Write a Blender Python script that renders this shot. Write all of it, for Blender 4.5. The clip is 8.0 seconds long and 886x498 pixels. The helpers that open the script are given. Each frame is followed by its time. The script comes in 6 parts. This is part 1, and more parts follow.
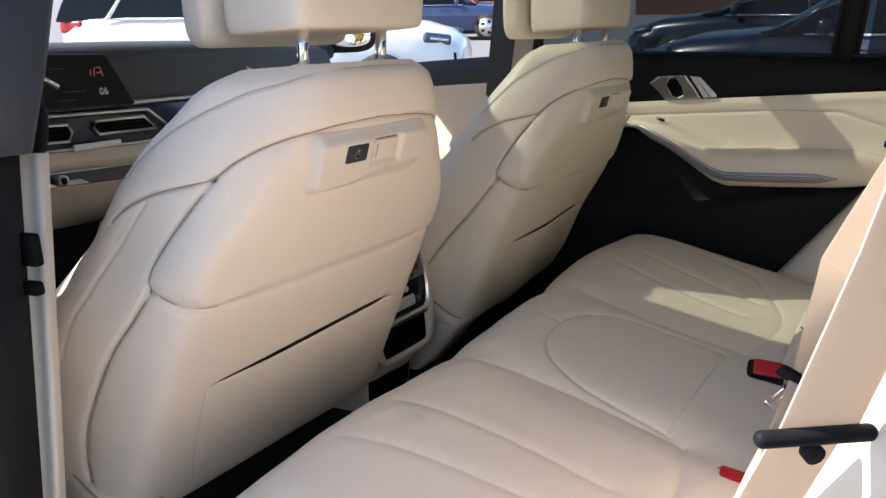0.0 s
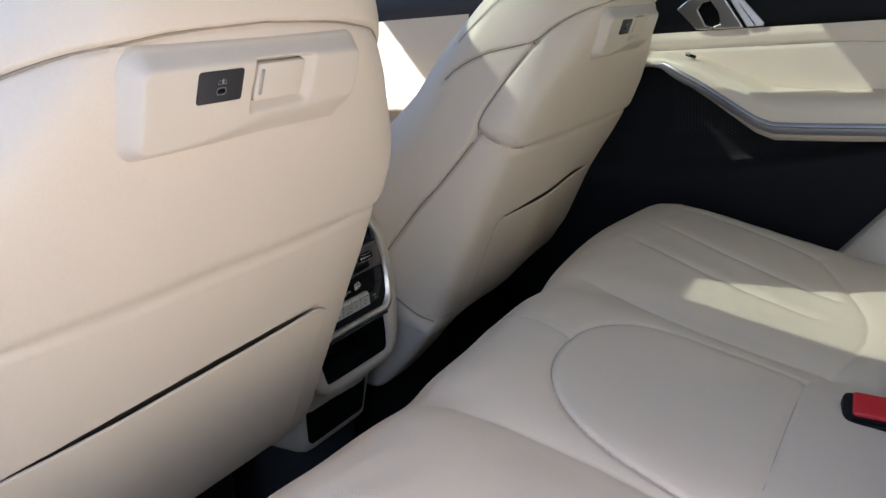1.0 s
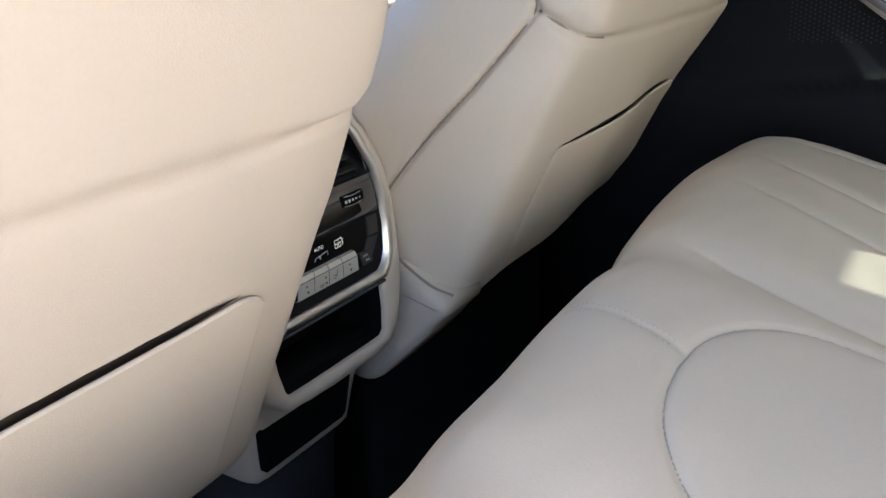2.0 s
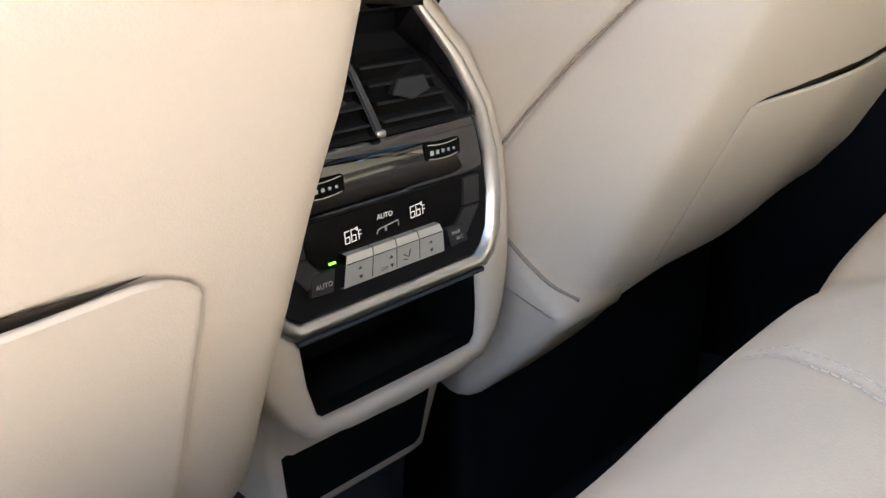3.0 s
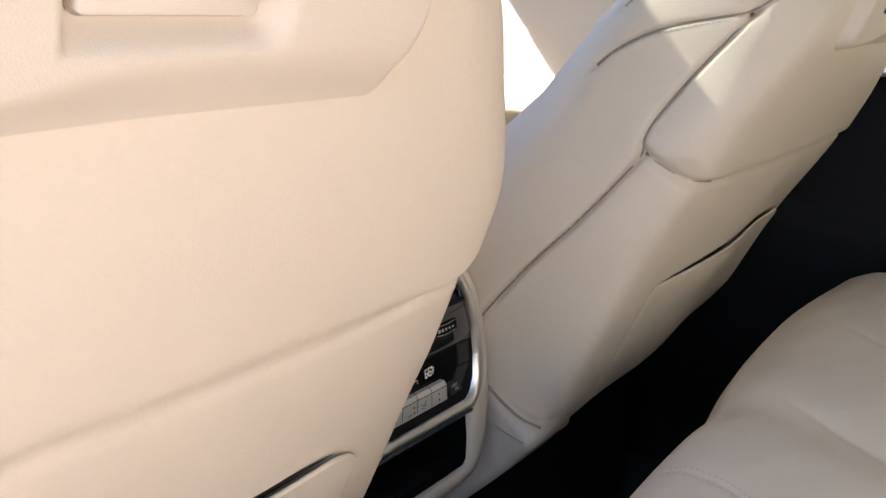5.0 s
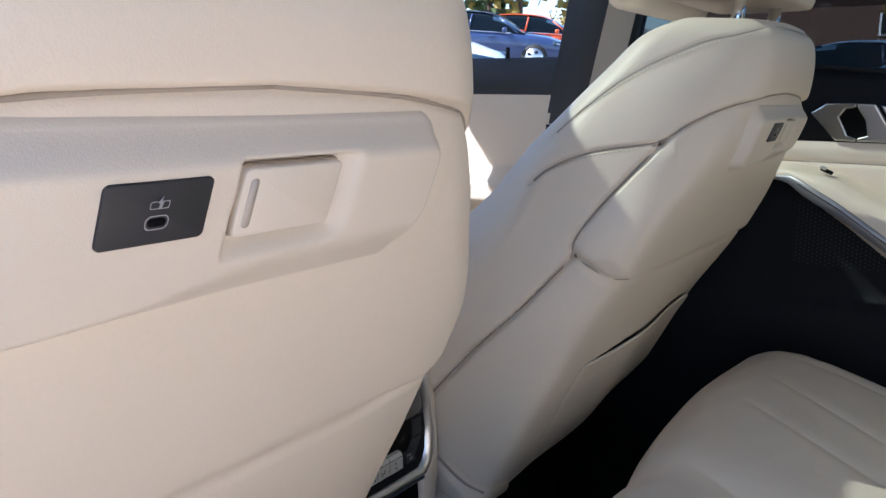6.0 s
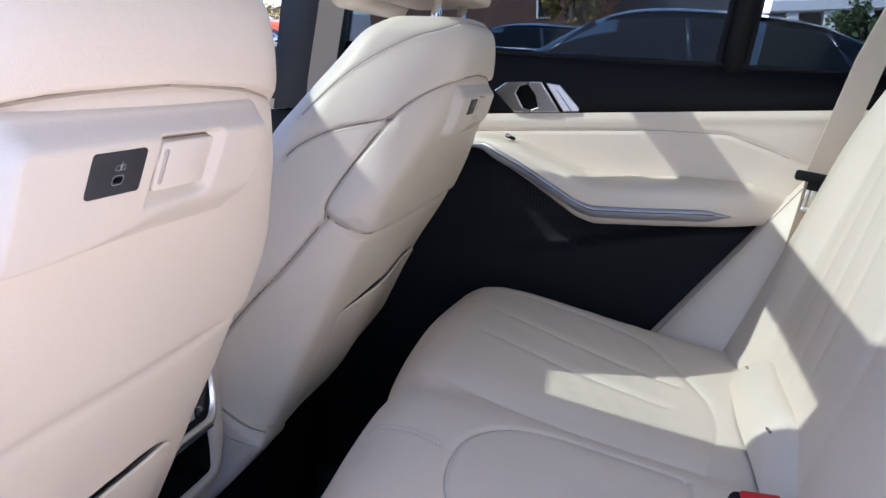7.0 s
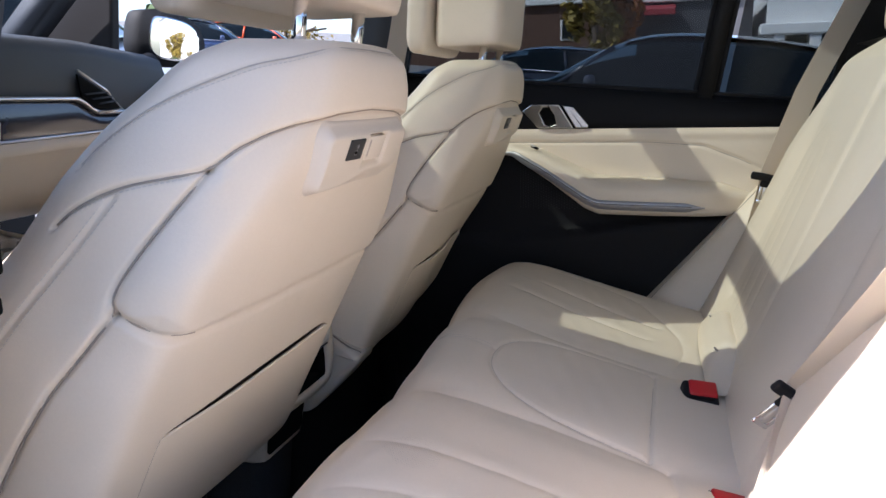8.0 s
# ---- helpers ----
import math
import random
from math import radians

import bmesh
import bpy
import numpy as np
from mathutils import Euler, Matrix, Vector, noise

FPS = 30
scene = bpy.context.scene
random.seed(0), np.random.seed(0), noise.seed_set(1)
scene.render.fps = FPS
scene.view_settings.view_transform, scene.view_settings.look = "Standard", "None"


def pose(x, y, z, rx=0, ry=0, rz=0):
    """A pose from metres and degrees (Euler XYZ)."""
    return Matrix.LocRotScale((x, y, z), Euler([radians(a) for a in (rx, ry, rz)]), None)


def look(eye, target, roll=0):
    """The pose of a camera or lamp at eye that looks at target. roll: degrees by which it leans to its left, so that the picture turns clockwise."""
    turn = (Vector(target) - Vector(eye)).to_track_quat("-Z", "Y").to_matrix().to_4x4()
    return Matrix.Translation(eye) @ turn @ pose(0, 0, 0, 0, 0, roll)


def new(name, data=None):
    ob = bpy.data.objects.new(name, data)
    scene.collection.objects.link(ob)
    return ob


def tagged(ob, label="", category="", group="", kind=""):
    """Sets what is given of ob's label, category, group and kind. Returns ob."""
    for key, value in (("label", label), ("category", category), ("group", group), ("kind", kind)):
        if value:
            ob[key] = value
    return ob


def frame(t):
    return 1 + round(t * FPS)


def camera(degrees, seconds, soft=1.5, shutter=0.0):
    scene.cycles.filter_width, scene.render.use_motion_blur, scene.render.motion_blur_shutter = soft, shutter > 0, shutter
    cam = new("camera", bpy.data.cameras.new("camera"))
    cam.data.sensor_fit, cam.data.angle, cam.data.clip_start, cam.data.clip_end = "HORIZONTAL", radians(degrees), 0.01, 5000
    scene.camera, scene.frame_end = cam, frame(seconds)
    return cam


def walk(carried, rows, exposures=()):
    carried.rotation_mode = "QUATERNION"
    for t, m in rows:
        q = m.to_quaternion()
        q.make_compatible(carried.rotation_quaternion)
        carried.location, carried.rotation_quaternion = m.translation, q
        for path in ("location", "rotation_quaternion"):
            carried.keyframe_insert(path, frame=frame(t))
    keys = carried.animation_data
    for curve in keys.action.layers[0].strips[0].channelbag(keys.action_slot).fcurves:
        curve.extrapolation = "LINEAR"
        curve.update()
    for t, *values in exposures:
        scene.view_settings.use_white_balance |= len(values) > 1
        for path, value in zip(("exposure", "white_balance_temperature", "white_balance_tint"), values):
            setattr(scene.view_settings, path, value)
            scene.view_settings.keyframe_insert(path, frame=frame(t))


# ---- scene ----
cam = camera(56.2, 8.0)
PATH = [
    (0, (-1.156, -0.573, 0.88), (0.492, 0.475, 0.45), -4.3),
    (0.5, (-0.951, -0.473, 0.861), (0.685, 0.585, 0.409), -5.3),
    (1, (-0.801, -0.392, 0.821), (0.833, 0.63, 0.291), -4.7),
    (1.2, (-0.744, -0.352, 0.803), (0.89, 0.652, 0.237), -4.6),
    (2.3, (-0.416, -0.139, 0.7), (1.092, 0.96, -0.02), -2.0),
    (2.5, (-0.376, -0.115, 0.679), (1.077, 1.053, -0.044), -1.4),
    (3, (-0.307, -0.094, 0.653), (1.003, 1.236, -0.065), -1.3),
    (3.5, (-0.279, -0.086, 0.648), (0.962, 1.298, -0.091), -2.5),
    (4, (-0.318, -0.102, 0.668), (0.974, 1.237, -0.066), -2.9),
    (4.5, (-0.399, -0.138, 0.715), (1.013, 1.13, 0.084), -1.9),
    (4.7, (-0.435, -0.148, 0.741), (1.021, 1.094, 0.162), -1.4),
    (5.8, (-0.565, -0.211, 0.825), (1.018, 0.952, 0.449), 0.0),
    (6, (-0.577, -0.21, 0.827), (1.048, 0.896, 0.462), 0.6),
    (6.5, (-0.641, -0.223, 0.835), (1.147, 0.592, 0.46), 0.6),
    (7, (-0.738, -0.227, 0.83), (1.164, 0.243, 0.426), -1.1),
    (7.5, (-0.95, -0.252, 0.834), (0.978, 0.121, 0.453), -1.5),
    (8, (-1.162, -0.294, 0.838), (0.735, 0.232, 0.482), -1.1),
]
EXPOSURE = [(0, 1.2, 6450, 16), (0.5, 1.35, 6300, 14), (1.0, 1.42, 5850, 13), (2.3, 2.36, 5800, 12), (3.0, 2.66, 6150, 14), (3.5, 2.78, 6400, 15), (4.0, 2.76, 6450, 16), (4.5, 2.5, 6500, 18), (5.8, 1.32, 5700, 15), (6.5, 1.62, 5450, 18), (7.0, 1.72, 5400, 22), (7.5, 1.52, 5650, 21), (8.0, 1.25, 6050, 19)]
walk(cam, [(t, look(eye, target, roll)) for t, eye, target, roll in PATH], EXPOSURE)

# ---- light ----
SUN_WAY = Vector((0.50, -0.745, -1.0)).normalized()
world = bpy.data.worlds.new("sky")
world.use_nodes = True
scene.world = world
_n = world.node_tree.nodes
sky = _n.new("ShaderNodeTexSky")
sky.sky_type = "NISHITA"
sky.sun_disc = False
sky.sun_elevation = math.asin(-SUN_WAY.z)
sky.sun_rotation = math.atan2(-SUN_WAY.x, -SUN_WAY.y)
world.node_tree.links.new(sky.outputs[0], _n["Background"].inputs[0])
_n["Background"].inputs[1].default_value = 0.15
sun_data = bpy.data.lights.new("sun", "SUN")
sun_data.energy, sun_data.angle, sun_data.color = 5.0, radians(0.5), (1.0, 0.96, 0.90)
sun = new("sun", sun_data)
sun.matrix_world = look((0, 0, 0), SUN_WAY)


# ---- materials ----
def material(name, colour, rough=0.5, metal=0.0, grain=0.0, grain_size=400.0, stain=0.06, bump=0.0, bump_size=900.0, folds=0.0, coat=0.0, spec=0.5):
    m = bpy.data.materials.new(name)
    m.use_nodes = True
    nt = m.node_tree
    b = nt.nodes["Principled BSDF"]
    b.inputs["Roughness"].default_value = rough
    b.inputs["Metallic"].default_value = metal
    b.inputs["Coat Weight"].default_value = coat
    b.inputs["Specular IOR Level"].default_value = spec
    tc = nt.nodes.new("ShaderNodeTexCoord")
    big, fine = nt.nodes.new("ShaderNodeTexNoise"), nt.nodes.new("ShaderNodeTexNoise")
    big.inputs["Scale"].default_value, big.inputs["Detail"].default_value = 7.0, 4.0
    fine.inputs["Scale"].default_value, fine.inputs["Detail"].default_value = grain_size, 2.0
    for t in (big, fine):
        nt.links.new(tc.outputs["Object"], t.inputs["Vector"])
    mix = nt.nodes.new("ShaderNodeMixRGB")
    mix.inputs[1].default_value = (*[c * (1 - stain) for c in colour], 1)
    mix.inputs[2].default_value = (*[min(1, c * (1 + stain)) for c in colour], 1)
    nt.links.new(big.outputs["Fac"], mix.inputs[0])
    mix2 = nt.nodes.new("ShaderNodeMixRGB")
    mix2.blend_type = "MULTIPLY"
    ramp = nt.nodes.new("ShaderNodeMapRange")
    ramp.inputs["To Min"].default_value, ramp.inputs["To Max"].default_value = 1 - grain, 1 + grain
    nt.links.new(fine.outputs["Fac"], ramp.inputs["Value"])
    mix2.inputs[0].default_value = 1.0
    nt.links.new(mix.outputs[0], mix2.inputs[1])
    nt.links.new(ramp.outputs[0], mix2.inputs[2])
    nt.links.new(mix2.outputs[0], b.inputs["Base Color"])
    if bump:
        cell = nt.nodes.new("ShaderNodeTexVoronoi")
        cell.inputs["Scale"].default_value = bump_size
        nt.links.new(tc.outputs["Object"], cell.inputs["Vector"])
        bp = nt.nodes.new("ShaderNodeBump")
        bp.inputs["Strength"].default_value, bp.inputs["Distance"].default_value = bump, 0.0006
        nt.links.new(cell.outputs["Distance"], bp.inputs["Height"])
        if folds:
            wave, bq = nt.nodes.new("ShaderNodeTexNoise"), nt.nodes.new("ShaderNodeBump")
            wave.inputs["Scale"].default_value, wave.inputs["Detail"].default_value, wave.inputs["Distortion"].default_value = 16.0, 3.0, 0.8
            bq.inputs["Strength"].default_value, bq.inputs["Distance"].default_value = folds, 0.006
            nt.links.new(tc.outputs["Object"], wave.inputs["Vector"])
            nt.links.new(wave.outputs["Fac"], bq.inputs["Height"])
            nt.links.new(bq.outputs[0], bp.inputs["Normal"])
        nt.links.new(bp.outputs[0], b.inputs["Normal"])
    return m


IVORY = material("ivory leather", (0.74, 0.645, 0.53), 0.46, grain=0.03, stain=0.045, bump=0.14, folds=0.14)
IVORY_HARD = material("ivory plastic", (0.68, 0.60, 0.50), 0.5, grain=0.02, stain=0.03, bump=0.12, bump_size=1400)
HEADLINER = material("headliner", (0.68, 0.65, 0.60), 0.9, grain=0.06, bump=0.2)
THREAD = material("pale thread", (0.60, 0.54, 0.47), 0.8)
BELT = material("ivory belt webbing", (0.70, 0.65, 0.58), 0.75, grain=0.08, grain_size=900, bump=0.4, bump_size=700)
# sunlight shines through the webbing
nt = BELT.node_tree
see, mixed = nt.nodes.new("ShaderNodeBsdfTranslucent"), nt.nodes.new("ShaderNodeMixShader")
see.inputs["Color"].default_value = (0.80, 0.68, 0.53, 1)
mixed.inputs[0].default_value = 0.50
nt.links.new(nt.nodes["Principled BSDF"].outputs[0], mixed.inputs[1])
nt.links.new(see.outputs[0], mixed.inputs[2])
nt.links.new(mixed.outputs[0], nt.nodes["Material Output"].inputs[0])
BLACK = material("black plastic", (0.011, 0.011, 0.013), 0.65, grain=0.1, bump=0.2, spec=0.25)
DARKGAP = material("black lining", (0.006, 0.006, 0.006), 0.9, spec=0.1)
CARPET = material("black carpet", (0.045, 0.046, 0.052), 0.95, grain=0.5, grain_size=700, bump=0.8, bump_size=500, spec=0.1)
CHROME = material("chrome", (0.78, 0.78, 0.79), 0.08, 1.0, stain=0.02)
SATIN = material("satin metal", (0.72, 0.71, 0.69), 0.30, 1.0, stain=0.03)
KEY_METAL = material("satin silver keys", (0.78, 0.77, 0.73), 0.4, 0.45, stain=0.02)
GLOSS = material("gloss black", (0.008, 0.008, 0.009), 0.03, coat=1.0, spec=0.8)
HANDLE = material("dark satin metal", (0.50, 0.50, 0.50), 0.27, 1.0, stain=0.04)
SOFTBLACK = material("soft black", (0.012, 0.012, 0.014), 0.55, grain=0.04, spec=0.10)
# the lining is ivory; this brown paints the shade inside the pocket
POCKET_SHADE = material("brown pocket mouth shade", (0.11, 0.09, 0.07), 0.9, spec=0.1)
SCREEN = material("black display glass", (0.004, 0.004, 0.005), 0.25, spec=0.2)
# browns that paint the shade in seam gaps, grooves, slits and punched holes
PALE_GAP_SHADE = material("pale brown gap shade", (0.50, 0.44, 0.38), 0.9, spec=0.1)
GAP_SHADE = material("brown seam thread", (0.36, 0.31, 0.26), 0.9, spec=0.1)
ASPHALT = material("asphalt", (0.19, 0.185, 0.185), 0.9, grain=0.4, grain_size=90, stain=0.25)
GREY = material("grey trim", (0.030, 0.037, 0.050), 0.65, grain=0.06, bump=0.25)
DASH = material("dark grey dash skin", (0.050, 0.055, 0.061), 0.6, grain=0.05, bump=0.3)
NAVY = material("dark wood trim", (0.02, 0.022, 0.04), 0.2, grain=0.3, grain_size=60, coat=0.3)
RED = material("red plastic", (0.50, 0.015, 0.02), 0.35, grain=0.03)
SLAT = material("black vent slat", (0.013, 0.013, 0.015), 0.38, grain=0.05)
TRIM = material("dull grey satin trim", (0.33, 0.325, 0.345), 0.42, 0.55, stain=0.04)
VENT_GREY = material("dark grey vent plastic", (0.028, 0.028, 0.030), 0.55, grain=0.05)
PRINT = material("grey print", (0.36, 0.36, 0.37), 0.6)
PLATE = material("dark grey socket plate", (0.022, 0.022, 0.025), 0.5, grain=0.04)
LETTERS = material("white lettering", (0.75, 0.75, 0.73), 0.5)
MARKS = material("dark lettering", (0.06, 0.06, 0.06), 0.6)
WHITE_PAINT = material("white car paint", (0.80, 0.80, 0.80), 0.3, coat=0.6, stain=0.01)
NIGHT_PAINT = material("dark blue car paint", (0.008, 0.014, 0.03), 0.25, coat=0.5, stain=0.02)
BLUE_PAINT = material("blue car paint", (0.03, 0.05, 0.13), 0.25, coat=0.8, stain=0.02)
ORANGE_PAINT = material("orange car paint", (0.75, 0.10, 0.02), 0.3, coat=0.6, stain=0.02)
CAR_GLASS = material("car glass", (0.006, 0.010, 0.014), 0.04, spec=0.12)
# the blue base colour paints in part of the mirrored sky
SCREEN_GLASS = material("sky-blue windscreen glass", (0.03, 0.06, 0.09), 0.05, spec=1.0)
RUBBER = material("tyre rubber", (0.02, 0.02, 0.02), 0.8)
BRICK = material("brown brick", (0.12, 0.062, 0.042), 0.85, grain=0.25, grain_size=14, stain=0.2)
STUCCO = material("white stucco", (0.84, 0.83, 0.80), 0.85, grain=0.05, stain=0.05)
SLATE = material("dark cladding", (0.07, 0.07, 0.075), 0.6, stain=0.15)
AWNING = material("red awning", (0.35, 0.03, 0.04), 0.7)
BARK = material("bark", (0.10, 0.07, 0.05), 0.9, grain=0.3, grain_size=40)
LEAF = material("autumn leaf", (0.24, 0.17, 0.025), 0.7, grain=0.4, grain_size=3, stain=0.4)
HEDGE = material("hedge leaf", (0.06, 0.10, 0.03), 0.7, grain=0.4, grain_size=3, stain=0.3)


def glass(name, tint, gloss=0.03):
    """A thin pane: it lets tinted light through and mirrors at grazing angles."""
    m = bpy.data.materials.new(name)
    m.use_nodes = True
    nt = m.node_tree
    nt.nodes.remove(nt.nodes["Principled BSDF"])
    see, shine, mix, lw, pw, ma = (nt.nodes.new(k) for k in ("ShaderNodeBsdfTransparent", "ShaderNodeBsdfGlossy", "ShaderNodeMixShader", "ShaderNodeLayerWeight", "ShaderNodeMath", "ShaderNodeMath"))
    see.inputs[0].default_value = (*[math.sqrt(c) for c in tint], 1)
    shine.inputs["Roughness"].default_value = gloss
    pw.operation, ma.operation = "POWER", "MULTIPLY_ADD"
    lw.inputs["Blend"].default_value = 0.5
    pw.inputs[1].default_value = 5.0
    ma.inputs[1].default_value, ma.inputs[2].default_value = 0.5, 0.014
    nt.links.new(lw.outputs["Facing"], pw.inputs[0])
    nt.links.new(pw.outputs[0], ma.inputs[0])
    nt.links.new(ma.outputs[0], mix.inputs[0])
    nt.links.new(see.outputs[0], mix.inputs[1])
    nt.links.new(shine.outputs[0], mix.inputs[2])
    nt.links.new(mix.outputs[0], nt.nodes["Material Output"].inputs[0])
    return m


def glowing(name, colour, strength):
    m = bpy.data.materials.new(name)
    m.use_nodes = True
    b = m.node_tree.nodes["Principled BSDF"]
    b.inputs["Base Color"].default_value = (0.02, 0.02, 0.02, 1)
    b.inputs["Emission Color"].default_value, b.inputs["Emission Strength"].default_value = (*colour, 1), strength
    return m


TINT = glass("tinted glass", (0.105, 0.125, 0.132))
ROOF_TINT = glass("tinted roof glass", (0.185, 0.205, 0.165))
CLEAR = glass("clear glass", (0.94, 0.96, 0.95))
DIGITS = glowing("display digits", (1.0, 0.93, 0.78), 0.15)
GREEN_LED = glowing("green indicator", (0.25, 1.0, 0.05), 0.5)
SCREEN_RED = glowing("screen figure", (0.9, 0.25, 0.2), 0.10)
MIRROR = material("mirror", (0.85, 0.86, 0.86), 0.02, 1.0, stain=0.0)
ORANGE_LEAF = material("orange leaf", (0.40, 0.14, 0.03), 0.7, grain=0.3, grain_size=5, stain=0.3)


# ---- building helpers ----
def part(name, bm, mat, parent=None, label="", smooth=True):
    me = bpy.data.meshes.new(name)
    bm.normal_update()
    bm.to_mesh(me)
    bm.free()
    if smooth:
        me.polygons.foreach_set("use_smooth", [True] * len(me.polygons))
    me.materials.append(mat)
    ob = new(name, me)
    ob.parent = parent
    if label:
        tagged(ob, label)
    return ob


def thing(name, label, category, at=(0, 0, 0), group="", kind=""):
    ob = new(name)
    ob.location = at
    ob.empty_display_size = 0.05
    return tagged(ob, label, category, group, kind)


def box_bm(size, at=(0, 0, 0), bevel=0.004, seg=2, turn=(0, 0, 0)):
    bm = bmesh.new()
    bmesh.ops.create_cube(bm, size=1.0, matrix=pose(*at, *turn) @ Matrix.Diagonal((*size, 1)))
    if bevel:
        bmesh.ops.bevel(bm, geom=bm.edges[:], offset=bevel, segments=seg, profile=0.5, affect="EDGES")
    return bm


def grid_bm(rows, close_u=False, cap=False):
    """Rows of points of equal length, as a sheet; close_u joins the ends of each row, cap closes first and last row."""
    bm = bmesh.new()
    vs = [[bm.verts.new(p) for p in r] for r in rows]
    n = len(rows[0])
    for a, b in zip(vs, vs[1:]):
        for k in range(n if close_u else n - 1):
            j = (k + 1) % n
            bm.faces.new((a[k], a[j], b[j], b[k]))
    if cap:
        bm.faces.new(vs[0][::-1])
        bm.faces.new(vs[-1])
    bmesh.ops.recalc_face_normals(bm, faces=bm.faces[:])
    return bm


def prism_bm(outline, depth, to_world, bevel=0.003, seg=2):
    """A flat outline (a, b), pushed to depth along c; to_world maps (a, b, c) to a place."""
    bm = bmesh.new()
    lo = [bm.verts.new(to_world(a, b, 0.0)) for a, b in outline]
    hi = [bm.verts.new(to_world(a, b, depth)) for a, b in outline]
    n = len(outline)
    bm.faces.new(lo[::-1])
    top = bm.faces.new(hi)
    for k in range(n):
        bm.faces.new((lo[k], lo[(k + 1) % n], hi[(k + 1) % n], hi[k]))
    bmesh.ops.recalc_face_normals(bm, faces=bm.faces[:])
    if bevel:
        bmesh.ops.bevel(bm, geom=list(top.edges), offset=bevel, segments=seg, profile=0.5, affect="EDGES")
    return bm


def tube_bm(points, radius, n=10, flat=1.0):
    """A round bar along points."""
    rows = []
    pts = [Vector(p) for p in points]
    for k, p in enumerate(pts):
        way = (pts[min(k + 1, len(pts) - 1)] - pts[max(k - 1, 0)]).normalized()
        side = way.cross(Vector((0, 0, 1)))
        side = side.normalized() if side.length > 0.05 else Vector((1, 0, 0))
        up = side.cross(way)
        rows.append([p + side * radius * math.cos(a) + up * radius * flat * math.sin(a) for a in (2 * math.pi * j / n for j in range(n))])
    return grid_bm(rows, close_u=True, cap=True)


def seam_gap(pts, line):
    """How far each of pts (n, 3) lies from a polyline."""
    best = np.full(len(pts), 9.0)
    line = np.array(line, float)
    for p, q in zip(line, line[1:]):
        d = q - p
        t = np.clip(((pts - p) @ d) / max(d @ d, 1e-12), 0, 1)
        best = np.minimum(best, np.linalg.norm(pts - (p + t[:, None] * d), axis=1))
    return best


def mirrored(line):
    return [(-p[0], *p[1:]) for p in line]


def sheet_normals(v, closed):
    """Normals of a grid of points (r, c, 3), facing the side on which the rows run anticlockwise."""
    du = np.roll(v, -1, 1) - np.roll(v, 1, 1) if closed else np.gradient(v, axis=1)
    n = np.cross(du, np.gradient(v, axis=0))
    return n / np.maximum(np.linalg.norm(n, axis=2, keepdims=True), 1e-9)


def sheet_parts(v, closed, kinds, names, mat, parent, labels={}, flip=False):
    """A grid of points as one mesh for each kind of face, shaded as one smooth skin. kinds: (r-1, c or c-1) indices into names."""
    r, c = v.shape[:2]
    nrm = sheet_normals(v, closed)
    if flip:
        nrm = -nrm
    flat, nflat = v.reshape(-1, 3), nrm.reshape(-1, 3)
    for k, name in enumerate(names):
        quads = []
        for i, j in zip(*np.nonzero(kinds == k)):
            q = (i * c + j, i * c + (j + 1) % c, (i + 1) * c + (j + 1) % c, (i + 1) * c + j)
            quads.append(q[::-1] if flip else q)
        if not quads:
            continue
        used, inv = np.unique(np.array(quads), return_inverse=True)
        me = bpy.data.meshes.new(name)
        me.from_pydata(flat[used].tolist(), [], inv.reshape(-1, 4).tolist())
        me.polygons.foreach_set("use_smooth", [True] * len(me.polygons))
        me.normals_split_custom_set_from_vertices(nflat[used].tolist())
        me.materials.append(mat)
        ob = new(name, me)
        ob.parent = parent
        if labels.get(name):
            tagged(ob, labels[name])


def stitch_bm(line, up, gap=0.0045, length=0.003, radius=0.0004, lift=0.0004):
    """Thread dashes along a polyline; up(p) gives the surface's normal."""
    bm = bmesh.new()
    line = [Vector(p) for p in line]
    rest = 0.0
    for p, q in zip(line, line[1:]):
        d = q - p
        n = d.normalized()
        s = rest
        while s < d.length:
            a = p + n * s
            u = Vector(up(a)).normalized()
            w = n.cross(u).normalized() * radius
            b = a + n * length
            v = [bm.verts.new(x) for x in (a + w, a + u * lift * 2, a - w, b + w, b + u * lift * 2, b - w)]
            bm.faces.new((v[0], v[3], v[4], v[1]))
            bm.faces.new((v[1], v[4], v[5], v[2]))
            s += gap
        rest = s - d.length
    return bm


def text_part(words, size, to_world, mat, parent, name="lettering", align="CENTER"):
    """Letters of the built-in font, laid on a surface by the matrix to_world."""
    cu = bpy.data.curves.new(name, "FONT")
    cu.body, cu.size, cu.align_x, cu.align_y = words, size, align, "CENTER"
    cu.resolution_u = 2
    tmp = bpy.data.objects.new(name, cu)
    me = bpy.data.meshes.new_from_object(tmp)
    bpy.data.objects.remove(tmp)
    bpy.data.curves.remove(cu)
    me.transform(to_world)
    me.materials.append(mat)
    ob = new(name, me)
    ob.parent = parent
    return ob


def table(rows, z):
    """Straight-line lookup in rows (z, values...)."""
    zs = [r[0] for r in rows]
    return [float(np.interp(z, zs, [r[k] for r in rows])) for k in range(1, len(rows[0]))]


def spow(v, e):
    return math.copysign(abs(v) ** e, v)


# ---- structure ----
def slab(name, lo, hi, mat, label, bevel=0.0):
    size = [b - a for a, b in zip(lo, hi)]
    ob = part(name, box_bm(size, [(a + b) / 2 for a, b in zip(lo, hi)], bevel), mat, smooth=False)
    return tagged(ob, label, name.split("_")[0], kind="structure")


